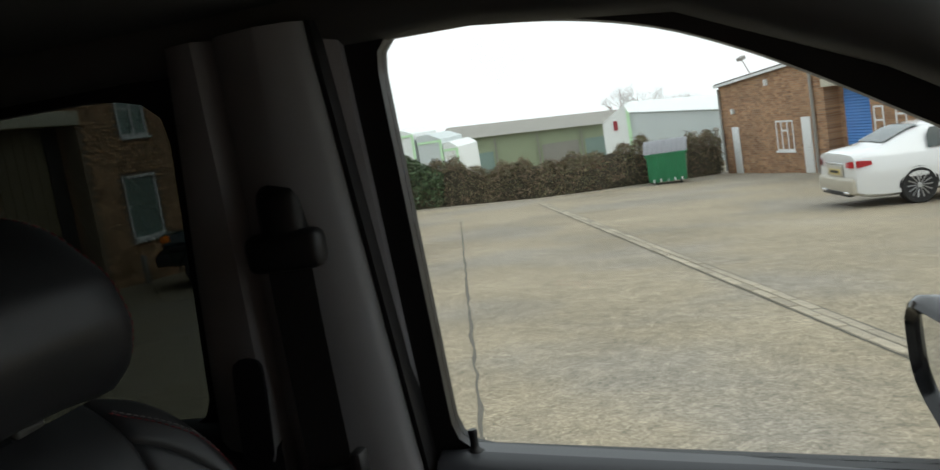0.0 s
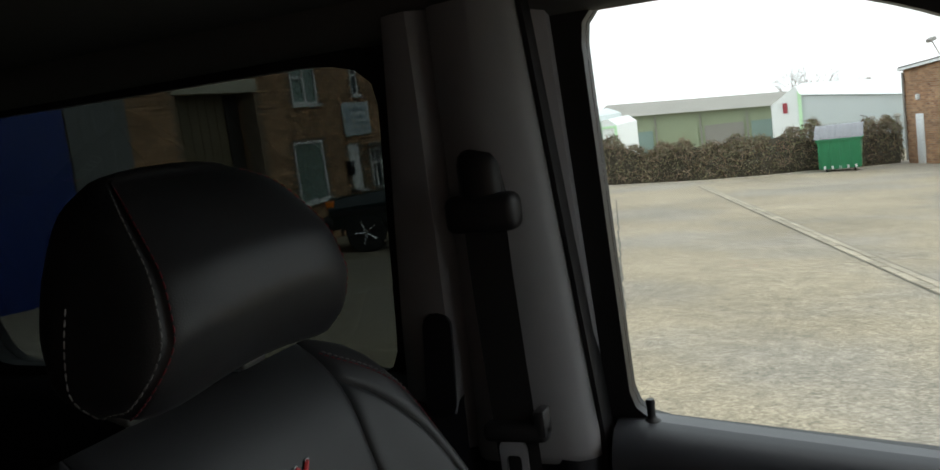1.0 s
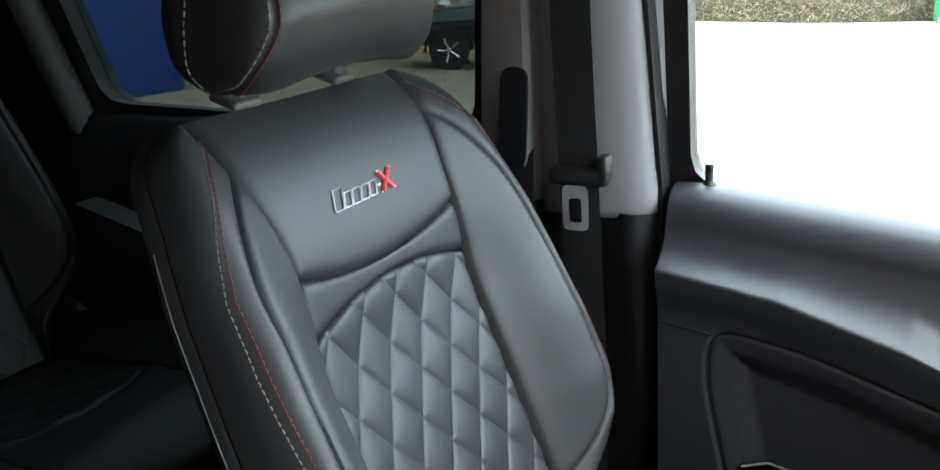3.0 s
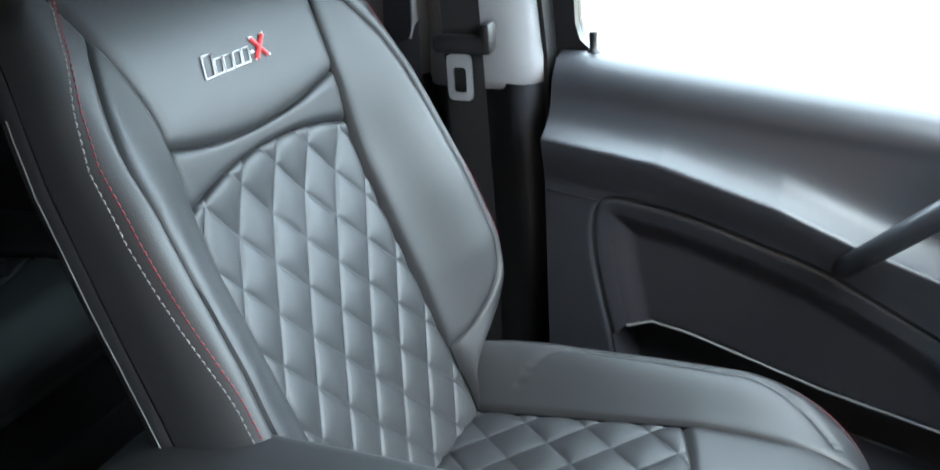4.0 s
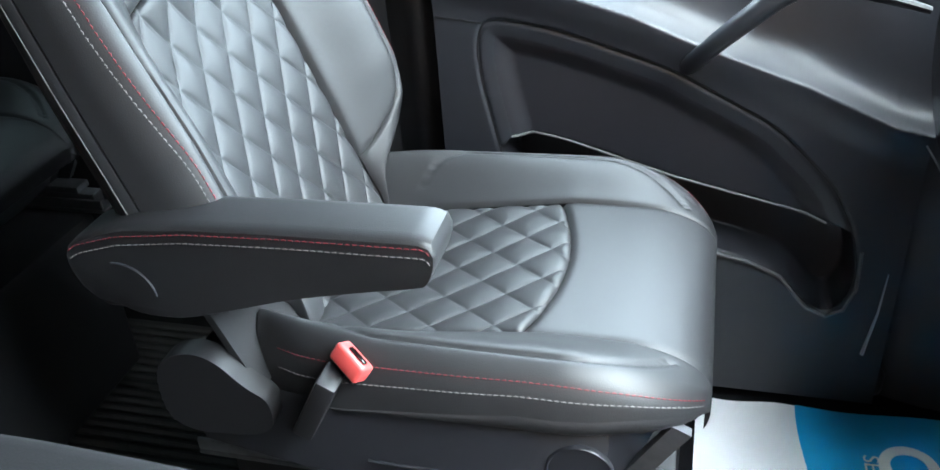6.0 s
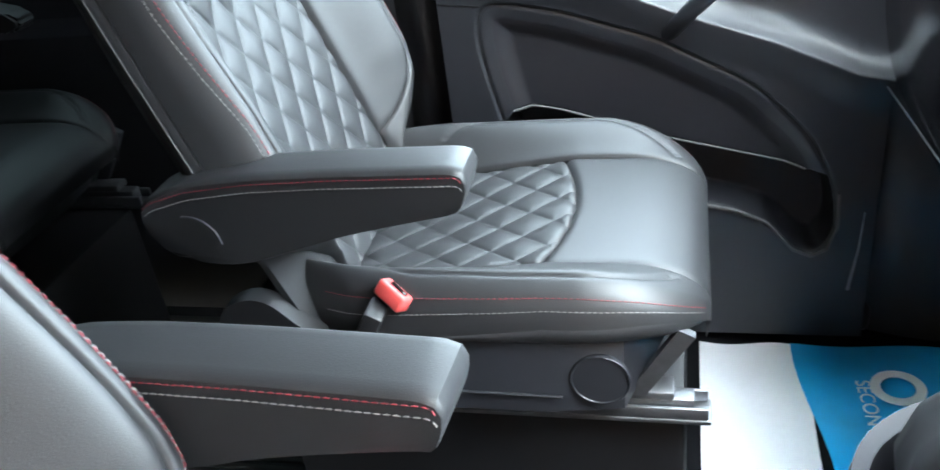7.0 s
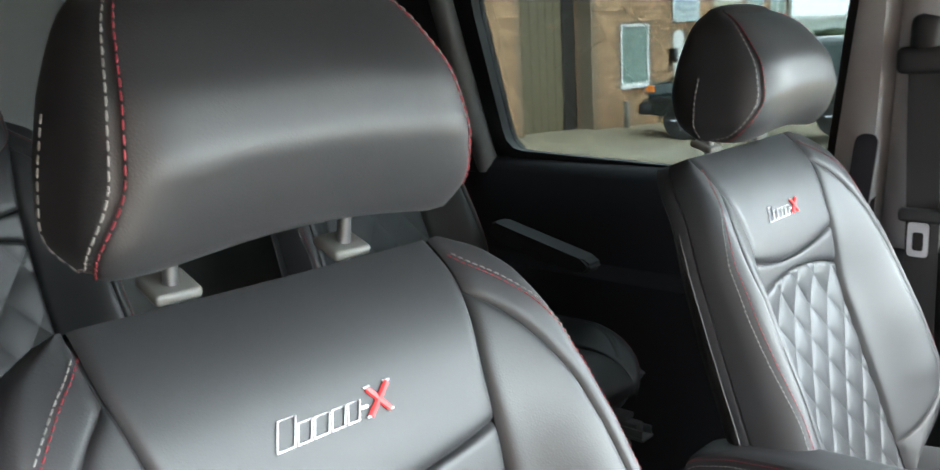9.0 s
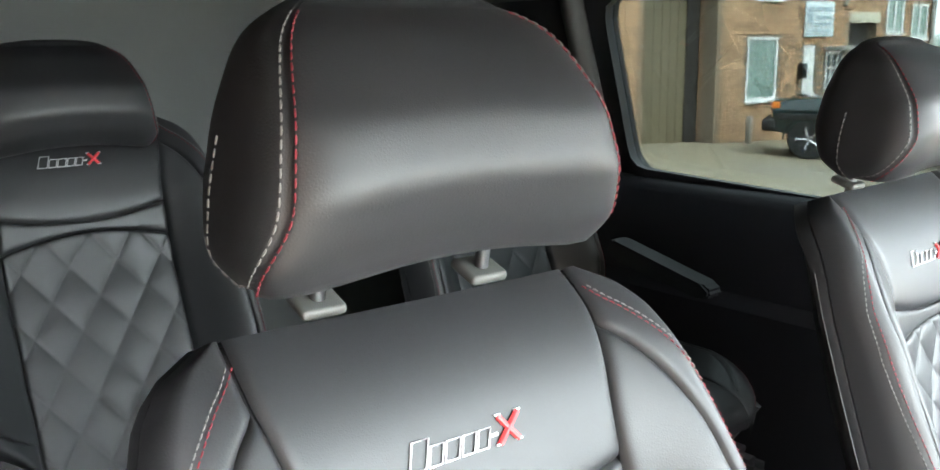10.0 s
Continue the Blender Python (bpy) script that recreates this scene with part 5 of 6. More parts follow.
part("drainpipe", bm, GALV, unit)
bm = bmesh.new()
tube(bm, [(0.03, -0.06, 0.1), (0.03, -0.06, 3.3)], 0.045, 10)
part("drainpipe", bm, GALV, unit)
bm = bmesh.new()
tube(bm, [(3.02, -0.02, 3.55), (2.95, -0.25, 3.75), (2.8, -0.4, 4.22)], 0.02, 8)
pole = part("lamp_bracket", bm, GALV, unit)
part("floodlight", boxed((-0.16, -0.11, -0.06), (0.16, 0.11, 0.06), 0.02, 2, pose(2.78, -0.42, 4.28, 25, 0, 0)), GALV, pole)
part("alarm_box", boxed((3.5, -0.1, 3.2), (3.66, 0.0, 3.42), 0.02), WHITE_PAINT, unit)
part("alarm_box", boxed((0.9, -0.1, 2.3), (1.05, 0.0, 2.5), 0.02), WHITE_PAINT, unit)

# ---- brick workshop on the left; local x runs along world y, outside towards -y ----
house = thing("brick_workshop", "old red brick workshop with white windows and a roller door", "building", pose(-10, 0, 0, 0, 0, 90))
HOLES = [(11.80, 14.0, -1.0, 2.80), (15.05, 16.15, 0.47, 1.74), (15.27, 16.22, 2.50, 3.34), (17.70, 17.98, 2.64, 3.40), (17.22, 17.72, -1.0, 1.55),
         (18.14, 18.86, 0.42, 1.40), (19.15, 20.4, 0.6, 2.02), (20.88, 21.74, 1.80, 2.72), (22.2, 23.1, 1.66, 2.50)]


def backing(bm):
    """The wall behind the bricks: plates between the openings."""
    xs = sorted({6.0, 23.3, *[h[0] for h in HOLES], *[h[1] for h in HOLES]})
    for a, b in zip(xs, xs[1:]):
        cuts = sorted([(h[2], h[3]) for h in HOLES if h[0] <= a + 1e-6 and h[1] >= b - 1e-6])
        z = -1.2
        for lo, hi in cuts + [(6.2, 6.2)]:
            if lo > z + 1e-4:
                box(bm, (a, 0.012, z), (b, 0.30, lo))
            z = max(z, hi)


bm = bmesh.new()
backing(bm)
box(bm, (6.0, 0.32, -1.2), (11.79, 7.0, 6.2))
box(bm, (14.02, 0.32, -1.2), (23.3, 7.0, 6.2))
box(bm, (11.79, 0.75, -1.2), (14.02, 7.0, 6.2))
wall = part("wall", bm, MORTAR, house, "weathered red brick wall", smooth=False)
part("roof", boxed((5.8, -0.25, 6.2), (23.5, 7.2, 6.4)), ROOF_DARK, house, smooth=False)
part("reveal", boxed((14.002, 0.0, -0.8), (14.02, 0.75, 2.8)), BRICK_SIDE, house, smooth=False)
part("reveal", boxed((11.78, 0.0, -0.8), (11.798, 0.75, 2.8)), BRICK_SIDE, house, smooth=False)
bm = bmesh.new()
n = 90
sheet(bm, [[(11.8 + 1.75 * k / n, 0.36 + 0.022 * (abs((k * 7 / n) % 1 - 0.5) < 0.40), z) for k in range(n + 1)] for z in (-0.6, 2.8)])
part("roller_door", bm, BROWN_DOOR, house, "weathered brown ribbed door")
# dark strip painted as shade between the ribbed door and the reveal
part("door_track", boxed((13.52, 0.34, -0.6), (13.90, 0.44, 2.8)), RECESS_SHADE, house, smooth=False)
part("lintel", boxed((11.7, -0.03, 2.79), (14.1, 0.25, 3.04), 0.01), STONE, house, "cream concrete lintel")
framed(house, "window", 15.05, 16.15, 0.47, 1.74, PALE_GLASS)
framed(house, "window", 15.27, 16.22, 2.50, 3.34, PALE_GLASS, (15.75,), ((3.05, 15.3, 15.75),))
framed(house, "window", 17.70, 17.98, 2.64, 3.40, DARK_GLASS, (), ((3.1, 17.73, 17.95),), frame_w=0.04)
framed(house, "window", 18.14, 18.86, 0.42, 1.40, DARK_GLASS, (18.36, 18.62), ((1.05, 18.2, 18.8),))
framed(house, "window", 20.88, 21.74, 1.80, 2.72, PALE_GLASS, (21.3,))
framed(house, "window", 22.2, 23.1, 1.66, 2.50, PALE_GLASS, (22.65,))
d = part("door", boxed((17.22, 0.03, -0.6), (17.72, 0.09, 1.55), 0.006), WHITE_PAINT, house, "white painted door")
part("canopy", boxed((18.0, -0.45, 1.44), (19.0, 0.0, 1.52), 0.01), GALV, house)
part("lintel", boxed((19.05, -0.03, 2.03), (20.5, 0.2, 2.27), 0.01), STONE, house, "cream concrete lintel")
# flat dark panel in place of the doorway's shaded inside
part("dark_doorway", boxed((19.15, 0.22, 0.5), (20.4, 0.30, 2.02)), RECESS_SHADE, house, smooth=False)
sign = part("sign", boxed((17.1, -0.06, 1.73), (18.27, -0.02, 2.48), 0.006), SIGN_WHITE, house, "pale blue-white business sign")
INK = mat("grey_sign_ink", (0.33, 0.40, 0.46), 0.6)
for a, b, z0, z1 in ((17.5, 18.15, 2.27, 2.36), (17.5, 18.1, 2.10, 2.17), (17.5, 18.15, 1.97, 2.03), (17.2, 18.15, 1.83, 1.87), (17.18, 17.4, 2.0, 2.35)):
    part("print_bar", boxed((a, -0.066, z0), (b, -0.061, z1)), INK, sign, smooth=False)
bm = bmesh.new()
tube(bm, [(18.85, -0.07, 3.9), (18.88, -0.07, 2.6), (18.7, -0.07, 2.4)], 0.05, 8)
part("drainpipe", bm, GALV, house)
bm = bmesh.new()
tube(bm, [(23.25, -0.07, -0.6), (23.25, -0.07, 6.1)], 0.06, 8)
part("drainpipe", bm, GALV, house)
part("letter_box", boxed((16.98, -0.14, 0.85), (17.14, 0.0, 1.18), 0.02), GLOSS_BLACK, house)
part("shutter", boxed((7.2, -0.05, -0.3), (9.36, 0.0, 3.2), 0.01), DEEP_BLUE, house, "deep blue painted shutter")
bm = bmesh.new()
sheet(bm, [[(9.42 + 1.2 * k / 40, -0.03 + 0.012 * (k % 10 < 8), z) for k in range(41)] for z in (-0.2, 3.3)])
part("side_door", bm, GREY_DOOR, house, "grey boarded door", smooth=False)
bollard = tagged(new("bollard", mesh_from("bollard", boxed((-0.05, -0.05, 0), (0.05, 0.05, 0.55), 0.01), GALV)), "short grey steel bollard by the workshop wall", "bollard")
bollard.location = on_yard(-9.75, 14.85)
# pale shed beyond the workshop's end
shed = thing("pale_warehouse", "pale green metal-clad warehouse behind the workshop", "building", pose(-24, 50, yard(-17, 46)))
CLAD = mat("pale_cladding", (0.56, 0.63, 0.60), 0.6, noise_scale=2, vary=0.05)
bm = bmesh.new()
slab(bm, [(0, 0, -2), (8.4, 0, -2), (8.4, 0, 3.15), (4, 0, 3.3), (0, 0, 3.4)], (0, 10, 0))
part("wall", bm, CLAD, shed, smooth=False)
part("fascia", boxed((-0.1, -0.1, 3.1), (8.5, 0.05, 3.28)), WHITE_PAINT, shed, smooth=False)

# ---- hedge, bin, far sheds, tree ----
def scatter(name, count, place, size, material, label, category, seed, slim=0.45):
    """Small leaf-shaped quads in one mesh."""
    rng = np.random.default_rng(seed)
    c = place(rng, count)
    a = rng.normal(size=(count, 3))
    a /= np.linalg.norm(a, axis=1)[:, None]
    b = np.cross(a, rng.normal(size=(count, 3)))
    b /= np.linalg.norm(b, axis=1)[:, None]
    s = size * rng.uniform(0.5, 1.3, (count, 1))
    v = np.stack([c - a * s, c + b * s * slim, c + a * s, c - b * s * slim], 1).reshape(-1, 3)
    me = bpy.data.meshes.new(name)
    me.from_pydata(v.tolist(), [], np.arange(count * 4).reshape(-1, 4).tolist())
    me.materials.append(material)
    return tagged(new(name, me), label, category, kind="stuff")


HEDGE = [(-16.0, 31.0, 1.9), (-10.5, 31.6, 2.0), (-8.2, 31.4, 2.0), (-6.5, 31.3, 1.5), (-4.4, 31.3, 1.5), (-2.5, 32.4, 1.55), (-1.0, 33.9, 1.9), (0.8, 34.6, 1.75), (2.2, 36.4, 1.9)]
_hx, _hy, _hh = np.array(HEDGE).T


def hedge_place(rng, n, inner=1.0):
    x = rng.uniform(-16, 2.25, n)
    h = np.interp(x, _hx, _hh) * (0.86 + 0.14 * np.sin(x * 2.3) * np.cos(x * 5.1 + 1)) * inner
    z = h * rng.uniform(0, 1, n) ** 0.8 + rng.normal(0, 0.05, n)
    y = np.interp(x, _hx, _hy) + 0.7 + rng.uniform(-0.75, 0.75, n) * inner * np.sqrt(np.clip(1.1 - z / (h + 0.01), 0.05, 1))
    return np.stack([x, y, KX * x + KY * y + z], 1)


def bush_place(rng, n):
    """The evergreen end of the hedge."""
    p = hedge_place(rng, n, 1.04)
    p[:, 0] = -13.5 + (p[:, 0] + 16) * 0.30
    x = p[:, 0]
    h = np.interp(x, [-14, -12, -9.5, -8.0], [1.9, 2.35, 2.1, 1.2])
    z = h * rng.uniform(0, 1, n) ** 0.7
    y = np.interp(x, _hx, _hy) + 0.45 + rng.uniform(-0.8, 0.8, n) * np.sqrt(np.clip(1.1 - z / h, 0.05, 1))
    return np.stack([x, y, KX * x + KY * y + z], 1)


scatter("hedge", 48000, hedge_place, 0.048, mat("hedge_leaves", (0.150, 0.140, 0.078), 0.75, island=0.7, stain=0.6, stain_scale=0.45), "scruffy winter hedge along the yard edge", "hedge", 3)
scatter("hedge_bush", 12000, bush_place, 0.075, mat("evergreen_leaves", (0.075, 0.115, 0.055), 0.6, island=0.6, stain=0.3, stain_scale=0.8), "evergreen bush at the end of the hedge", "hedge", 6)
scatter("hedge_twigs", 16000, hedge_place, 0.19, mat("hedge_twigs", (0.20, 0.145, 0.10), 0.85, island=0.5), "bare brown twigs in the winter hedge", "hedge", 4, 0.07)
# dark sheet behind the leaves, coloured as the shade within the hedge
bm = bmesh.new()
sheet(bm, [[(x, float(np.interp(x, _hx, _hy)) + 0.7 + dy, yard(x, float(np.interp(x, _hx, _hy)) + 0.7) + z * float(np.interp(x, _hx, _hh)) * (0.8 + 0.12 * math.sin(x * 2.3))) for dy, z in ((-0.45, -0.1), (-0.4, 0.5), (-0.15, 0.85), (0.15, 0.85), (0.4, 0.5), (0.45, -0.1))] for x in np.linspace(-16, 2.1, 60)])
solid("hedge_core", bm, mat("hedge_shade", (0.055, 0.048, 0.032), 0.9, noise_scale=5, vary=0.4), "dark sheet standing in for the shade inside the hedge", "hedge", kind="stuff")
bm = bmesh.new()
strip(bm, [(x, float(np.interp(x, _hx, _hy)) - 0.15) for x in np.linspace(-14, 1.6, 60)], 0.22, 0.006)
solid("trim_hedge_verge", bm, mat("pale_kerb", (0.42, 0.38, 0.29), 0.9, noise_scale=6, vary=0.3), "pale gravel edge below the hedge", "verge", kind="structure", smooth=False)

GREEN = mat("green_bin_paint", (0.025, 0.22, 0.095), 0.45, noise_scale=6, vary=0.2, stain=0.2, stain_scale=2)
LID = mat("grey_bin_lid", (0.20, 0.205, 0.22), 0.5, noise_scale=8, vary=0.25)
wb = thing("waste_bin", "green steel wheeled waste container with a grey lid", "bin", Matrix.Translation(on_yard(0.08, 33.1)) @ pose(0, 0, 0, 0, 0, -4))
bm = bmesh.new()
slab(bm, [(-0.62, -0.5, 0.12), (0.62, -0.5, 0.12), (0.70, -0.56, 1.12), (-0.70, -0.56, 1.12)], (0, 1.1, 0))
bin_body = part("bin_body", bm, GREEN, wb, smooth=False)
part("rim", boxed((-0.74, -0.60, 1.08), (0.74, 0.58, 1.15), 0.01), GREEN, wb)
for k in range(5):
    x = -0.66 + 0.33 * k
    part("rib", boxed((x - 0.02, -0.585, 0.15), (x + 0.02, -0.53, 1.1), 0.005), GREEN, bin_body)
for x in (-0.45, 0.45):
    bm = bmesh.new()
    lathe(bm, [(0.09, -0.03), (0.1, 0), (0.09, 0.03)], 14, pose(x, -0.42, 0.1, 0, 90, 0))
    part("castor", bm, BLACK, wb)
for k in range(5):
    part("bar_clip", boxed((-0.5 + 0.25 * k - 0.03, -0.56, 0.13), (-0.5 + 0.25 * k + 0.03, -0.505, 0.24)), WHITE_PAINT, bin_body, smooth=False)
bm = bmesh.new()
sheet(bm, [[(-0.78 + 1.56 * k / 36, -0.62 + 1.22 * v, 1.17 + 0.42 * math.sin(v * math.pi * 0.62) + 0.018 * (k % 4 < 2)) for k in range(37)] for v in [j / 10 for j in range(11)]])
part("lid", bm, LID, wb, "grey ribbed plastic lid")

# long green shed behind the hedge
OLIVE = mat("olive_cladding", (0.27, 0.31, 0.20), 0.7, noise_scale=1.5, vary=0.12)
FIBRE = mat("fibre_cement_roof", (0.26, 0.25, 0.22), 0.8, noise_scale=1, vary=0.15)
far = thing("long_shed", "long low olive shed with a grey fibre-cement roof", "building", pose(-16.5, 65, 0.0))
bm = bmesh.new()
slab(bm, [(0, 0, -5), (17, 0, -5), (17, 0, -0.15), (0, 0, 0.62)], (0, 12, 0))
part("wall", bm, OLIVE, far, smooth=False)
bm = bmesh.new()
sheet(bm, [[(-0.3, -0.5, 0.60), (17.2, -0.5, -0.17)], [(-0.3, 4, 1.50), (17.2, 4, 0.62)], [(-0.3, 9, 0.5), (17.2, 9, -0.3)]])
part("roof", bm, FIBRE, far, smooth=False)
for k in range(5):
    x = 1.2 + 3.2 * k
    part("bay_panel", boxed((x, -0.06, -3.0), (x + 2.7, 0.0, -0.75 - 0.03 * k)), (PALE_GLASS, OLIVE, FIBRE)[k % 3], far, smooth=False)
    part("post", boxed((x - 0.3, -0.12, -5), (x - 0.2, 0.0, 0.4 - 0.15 * k)), FIBRE, far, smooth=False)
# white and pale green building
WHITE_CLAD = mat("white_cladding", (0.74, 0.77, 0.76), 0.55, noise_scale=0.8, vary=0.05)
LIME = mat("pale_lime_trim", (0.52, 0.78, 0.50), 0.5)
GREY_CLAD = mat("grey_cladding", (0.52, 0.57, 0.57), 0.55, noise_scale=0.8, vary=0.06)
white = thing("white_unit", "white metal-clad unit with pale green corner trim", "building", pose(-3.4, 52, 0))
bm = bmesh.new()
slab(bm, [(0, 0, -4), (1.55, 0, -4), (1.55, 0, 0.75), (1.35, 0, 1.25), (0.9, 0, 1.0), (0.0, 0, 0.35)], (1.5, 14, 0))
part("gable", bm, WHITE_CLAD, white, smooth=False)
bm = bmesh.new()
slab(bm, [(1.56, 0.1, -4), (7.5, -1.0, -4), (7.5, -1.0, 0.05), (1.56, 0.1, 0.72)], (0.5, 12, 0))
part("wall", bm, GREY_CLAD, white, smooth=False)
bm = bmesh.new()
sheet(bm, [[(1.5, 0.0, 0.78), (7.6, -1.2, 0.08)], [(1.45, 0.9, 1.16), (7.6, -0.1, 0.66)], [(1.4, 5, 1.35), (7.6, 4, 0.9)]])
part("roof", bm, WHITE_CLAD, white)
bm = bmesh.new()
slab(bm, [(1.42, -0.06, -4), (1.60, -0.06, -4), (1.60, -0.06, 0.76), (1.42, -0.06, 1.0)], (0, 0.05, 0))
part("corner_trim", bm, LIME, white, smooth=False)
part("panel_sign", boxed((0.62, -0.05, -0.15), (0.86, -0.01, 0.40)), mat("dull_red_sign", (0.30, 0.04, 0.05), 0.6), white, smooth=False)
for x in (5.0, 5.6, 6.2):
    bm = bmesh.new()
    lathe(bm, [(0.10, -0.3), (0.10, 0.0), (0.2, 0.05), (0.16, 0.15), (0.02, 0.2)], 10, pose(x, -1.2, -0.95))
    part("vent_cowl", bm, FIBRE, white)
for x0, w, top, lime in ((-14.6, 1.55, 1.90, True), (-12.9, 1.35, 1.40, False), (-11.5, 0.8, 0.85, True)):
    hut = thing("small_unit", "small pale metal-clad unit with green trim behind the hedge", "building", pose(x0, 46, 0), "small units")
    bm = bmesh.new()
    slab(bm, [(0, 0, -3), (w, 0, -3), (w, 0, top - 0.35), (w * 0.45, 0, top), (0, 0, top - 0.05)], (0, 5, 0))
    part("wall", bm, WHITE_CLAD if lime else GREY_CLAD, hut, smooth=False)
    part("corner_trim", boxed((w - 0.14, -0.04, -3), (w, 0.0, top - 0.38)), LIME, hut, smooth=False)
    part("eaves_trim", boxed((0, -0.05, top - 0.5), (w, -0.041, top - 0.38)), LIME, hut, smooth=False)

# bare tree
BARK = mat("bare_bark", (0.24, 0.21, 0.18), 0.9, noise_scale=10, vary=0.3)


def bare_tree(x, y, z, high, seed):
    rng = random.Random(seed)
    tree = thing("bare_tree", "leafless winter tree beyond the roofs", "tree", pose(x, y, z))
    bm = bmesh.new()
    trunk = [Vector((0, 0, 0)), Vector((0.1, 0, high * 0.2)), Vector((0, 0.1, high * 0.42))]
    tube(bm, trunk, [0.35, 0.28, 0.2], 8)
    part("trunk", bm, BARK, tree)
    bm = bmesh.new()

    def branch(p, d, length, r, depth):
        q = p + d * length
        mid = (p + q) / 2 + Vector((rng.uniform(-1, 1), rng.uniform(-1, 1), rng.uniform(-1, 1))) * length * 0.08
        tube(bm, [p, mid, q], [r, r * 0.8, r * 0.6], 4, caps=False)
        if depth:
            for _ in range(rng.choice((2, 3, 3))):
                nd = (d + Vector((rng.uniform(-1, 1), rng.uniform(-0.6, 0.6), rng.uniform(-0.35, 0.7))) * 0.75).normalized()
                branch(q.lerp(mid, rng.uniform(0, 0.6)), nd, length * rng.uniform(0.6, 0.85), r * 0.6, depth - 1)

    for k in range(7):
        a = k * 0.9
        branch(trunk[2 if k > 2 else 1].copy(), Vector((math.cos(a) * 0.8, math.sin(a) * 0.5, rng.uniform(0.5, 1.1))).normalized(), high * 0.22, 0.075, 5)
    part("crown", bm, BARK, tree)


bare_tree(-1.9, 75, -4.0, 6.6, 5)
bare_tree(0.8, 78, -4.0, 5.6, 9)


# plain unseen brick wall, added to cut the light on the open door's side
bm = boxed((-7.0, -2.75, -0.3), (5.0, -2.45, 4.6))
solid("wall_neighbour", bm, brick_mat("dull_brick", (0.13, 0.075, 0.05), (0.17, 0.10, 0.065), (0.16, 0.14, 0.11)), "unseen brick wall added to shade the van's open door", "wall", kind="structure", smooth=False)
# ---- parked vehicles ----
CAR_WHITE = mat("white_car_paint", (0.74, 0.75, 0.75), 0.18, coat=0.6, noise_scale=3, vary=0.03)
CAR_DIRT = mat("dirty_white_paint", (0.50, 0.46, 0.38), 0.45, noise_scale=6, vary=0.2)
CAR_GREEN = mat("dark_green_car_paint", (0.006, 0.018, 0.019), 0.15, coat=0.6, noise_scale=3, vary=0.1)
TAIL_RED = mat("red_lamp_lens", (0.45, 0.02, 0.03), 0.12, coat=0.5)
AMBER = mat("amber_lamp_lens", (0.80, 0.22, 0.02), 0.2)
TYRE = mat("tyre_rubber", (0.018, 0.018, 0.018), 0.85, noise_scale=20, vary=0.3)
ALLOY = mat("alloy_wheel", (0.55, 0.56, 0.58), 0.3, 0.8)
ALLOY_DARK = mat("dark_alloy_wheel", (0.20, 0.20, 0.21), 0.35, 0.7)


def wheel_part(car, x, y, r, rim_r, spokes, rim_mat, out):
    """A wheel at (x, y), its outside towards out (+1 or -1 in y)."""
    bm = bmesh.new()
    lathe(bm, [(rim_r, -0.10), (r * 0.93, -0.11), (r, -0.08), (r, 0.08), (r * 0.93, 0.11), (rim_r, 0.10)], 36, pose(x, y, r, -90 * out, 0, 0))
    w = part("wheel", bm, TYRE, car, "black tyre on an alloy rim")
    bm = bmesh.new()
    lathe(bm, [(rim_r, -0.05), (rim_r * 1.02, 0.095), (rim_r * 0.93, 0.10), (rim_r * 0.88, 0.02), (0.03, 0.0)], 36, pose(x, y, r, -90 * out, 0, 0))
    part("rim", bm, ALLOY_DARK if spokes > 8 else rim_mat, w)
    for k in range(spokes):
        a = k * 2 * math.pi / spokes
        bm = bmesh.new()
        tube(bm, [(x + 0.04 * math.cos(a), y + out * 0.085, r + 0.04 * math.sin(a)), (x + rim_r * 0.95 * math.cos(a), y + out * 0.095, r + rim_r * 0.95 * math.sin(a))], [0.05 * 3 / spokes + 0.010, 0.022 + 0.04 / spokes * 2], 6, flat=0.5)
        part("spoke", bm, rim_mat, w)
    bm = bmesh.new()
    lathe(bm, [(0.05, 0.06), (0.048, 0.10), (0.01, 0.105)], 14, pose(x, y, r, -90 * out, 0, 0))
    part("hub_cap", bm, rim_mat, w)


def car_section(zb, zs, zt, wb, wt):
    """Half a cross-section, from the sill up to the roof's middle."""
    return [(wb * 0.80, zb), (wb * 0.96, zb + 0.06), (wb, zb + (zs - zb) * 0.45), (wb * 0.985, zs - 0.05), (wb * 0.95, zs), (wt + (wb * 0.95 - wt) * 0.35, zs + (zt - zs) * 0.6),
            (wt, zt - (zt - zs) * 0.12 - 0.004), (wt * 0.8, zt - 0.006), (wt * 0.4, zt), (0, zt + 0.004)]


def car_shell(stations):
    bm = bmesh.new()
    rows = []
    for x, zb, zs, zt, wb, wt in stations:
        half = car_section(zb, zs, zt, wb, wt)
        rows.append([(x, -y, z) for y, z in half] + [(x, y, z) for y, z in half[-2::-1]])
    vs = sheet(bm, rows)
    bm.faces.new(vs[0])
    bm.faces.new(vs[-1][::-1])
    return bm


def arch_ring(car, x, y, r, material):
    bm = bmesh.new()
    tube(bm, [(x + r * math.cos(a), y, 0.34 + r * math.sin(a)) for a in [k / 20 * math.pi for k in range(21)]], 0.022, 8, flat=1.0)
    part("wheel_arch", bm, material, car)


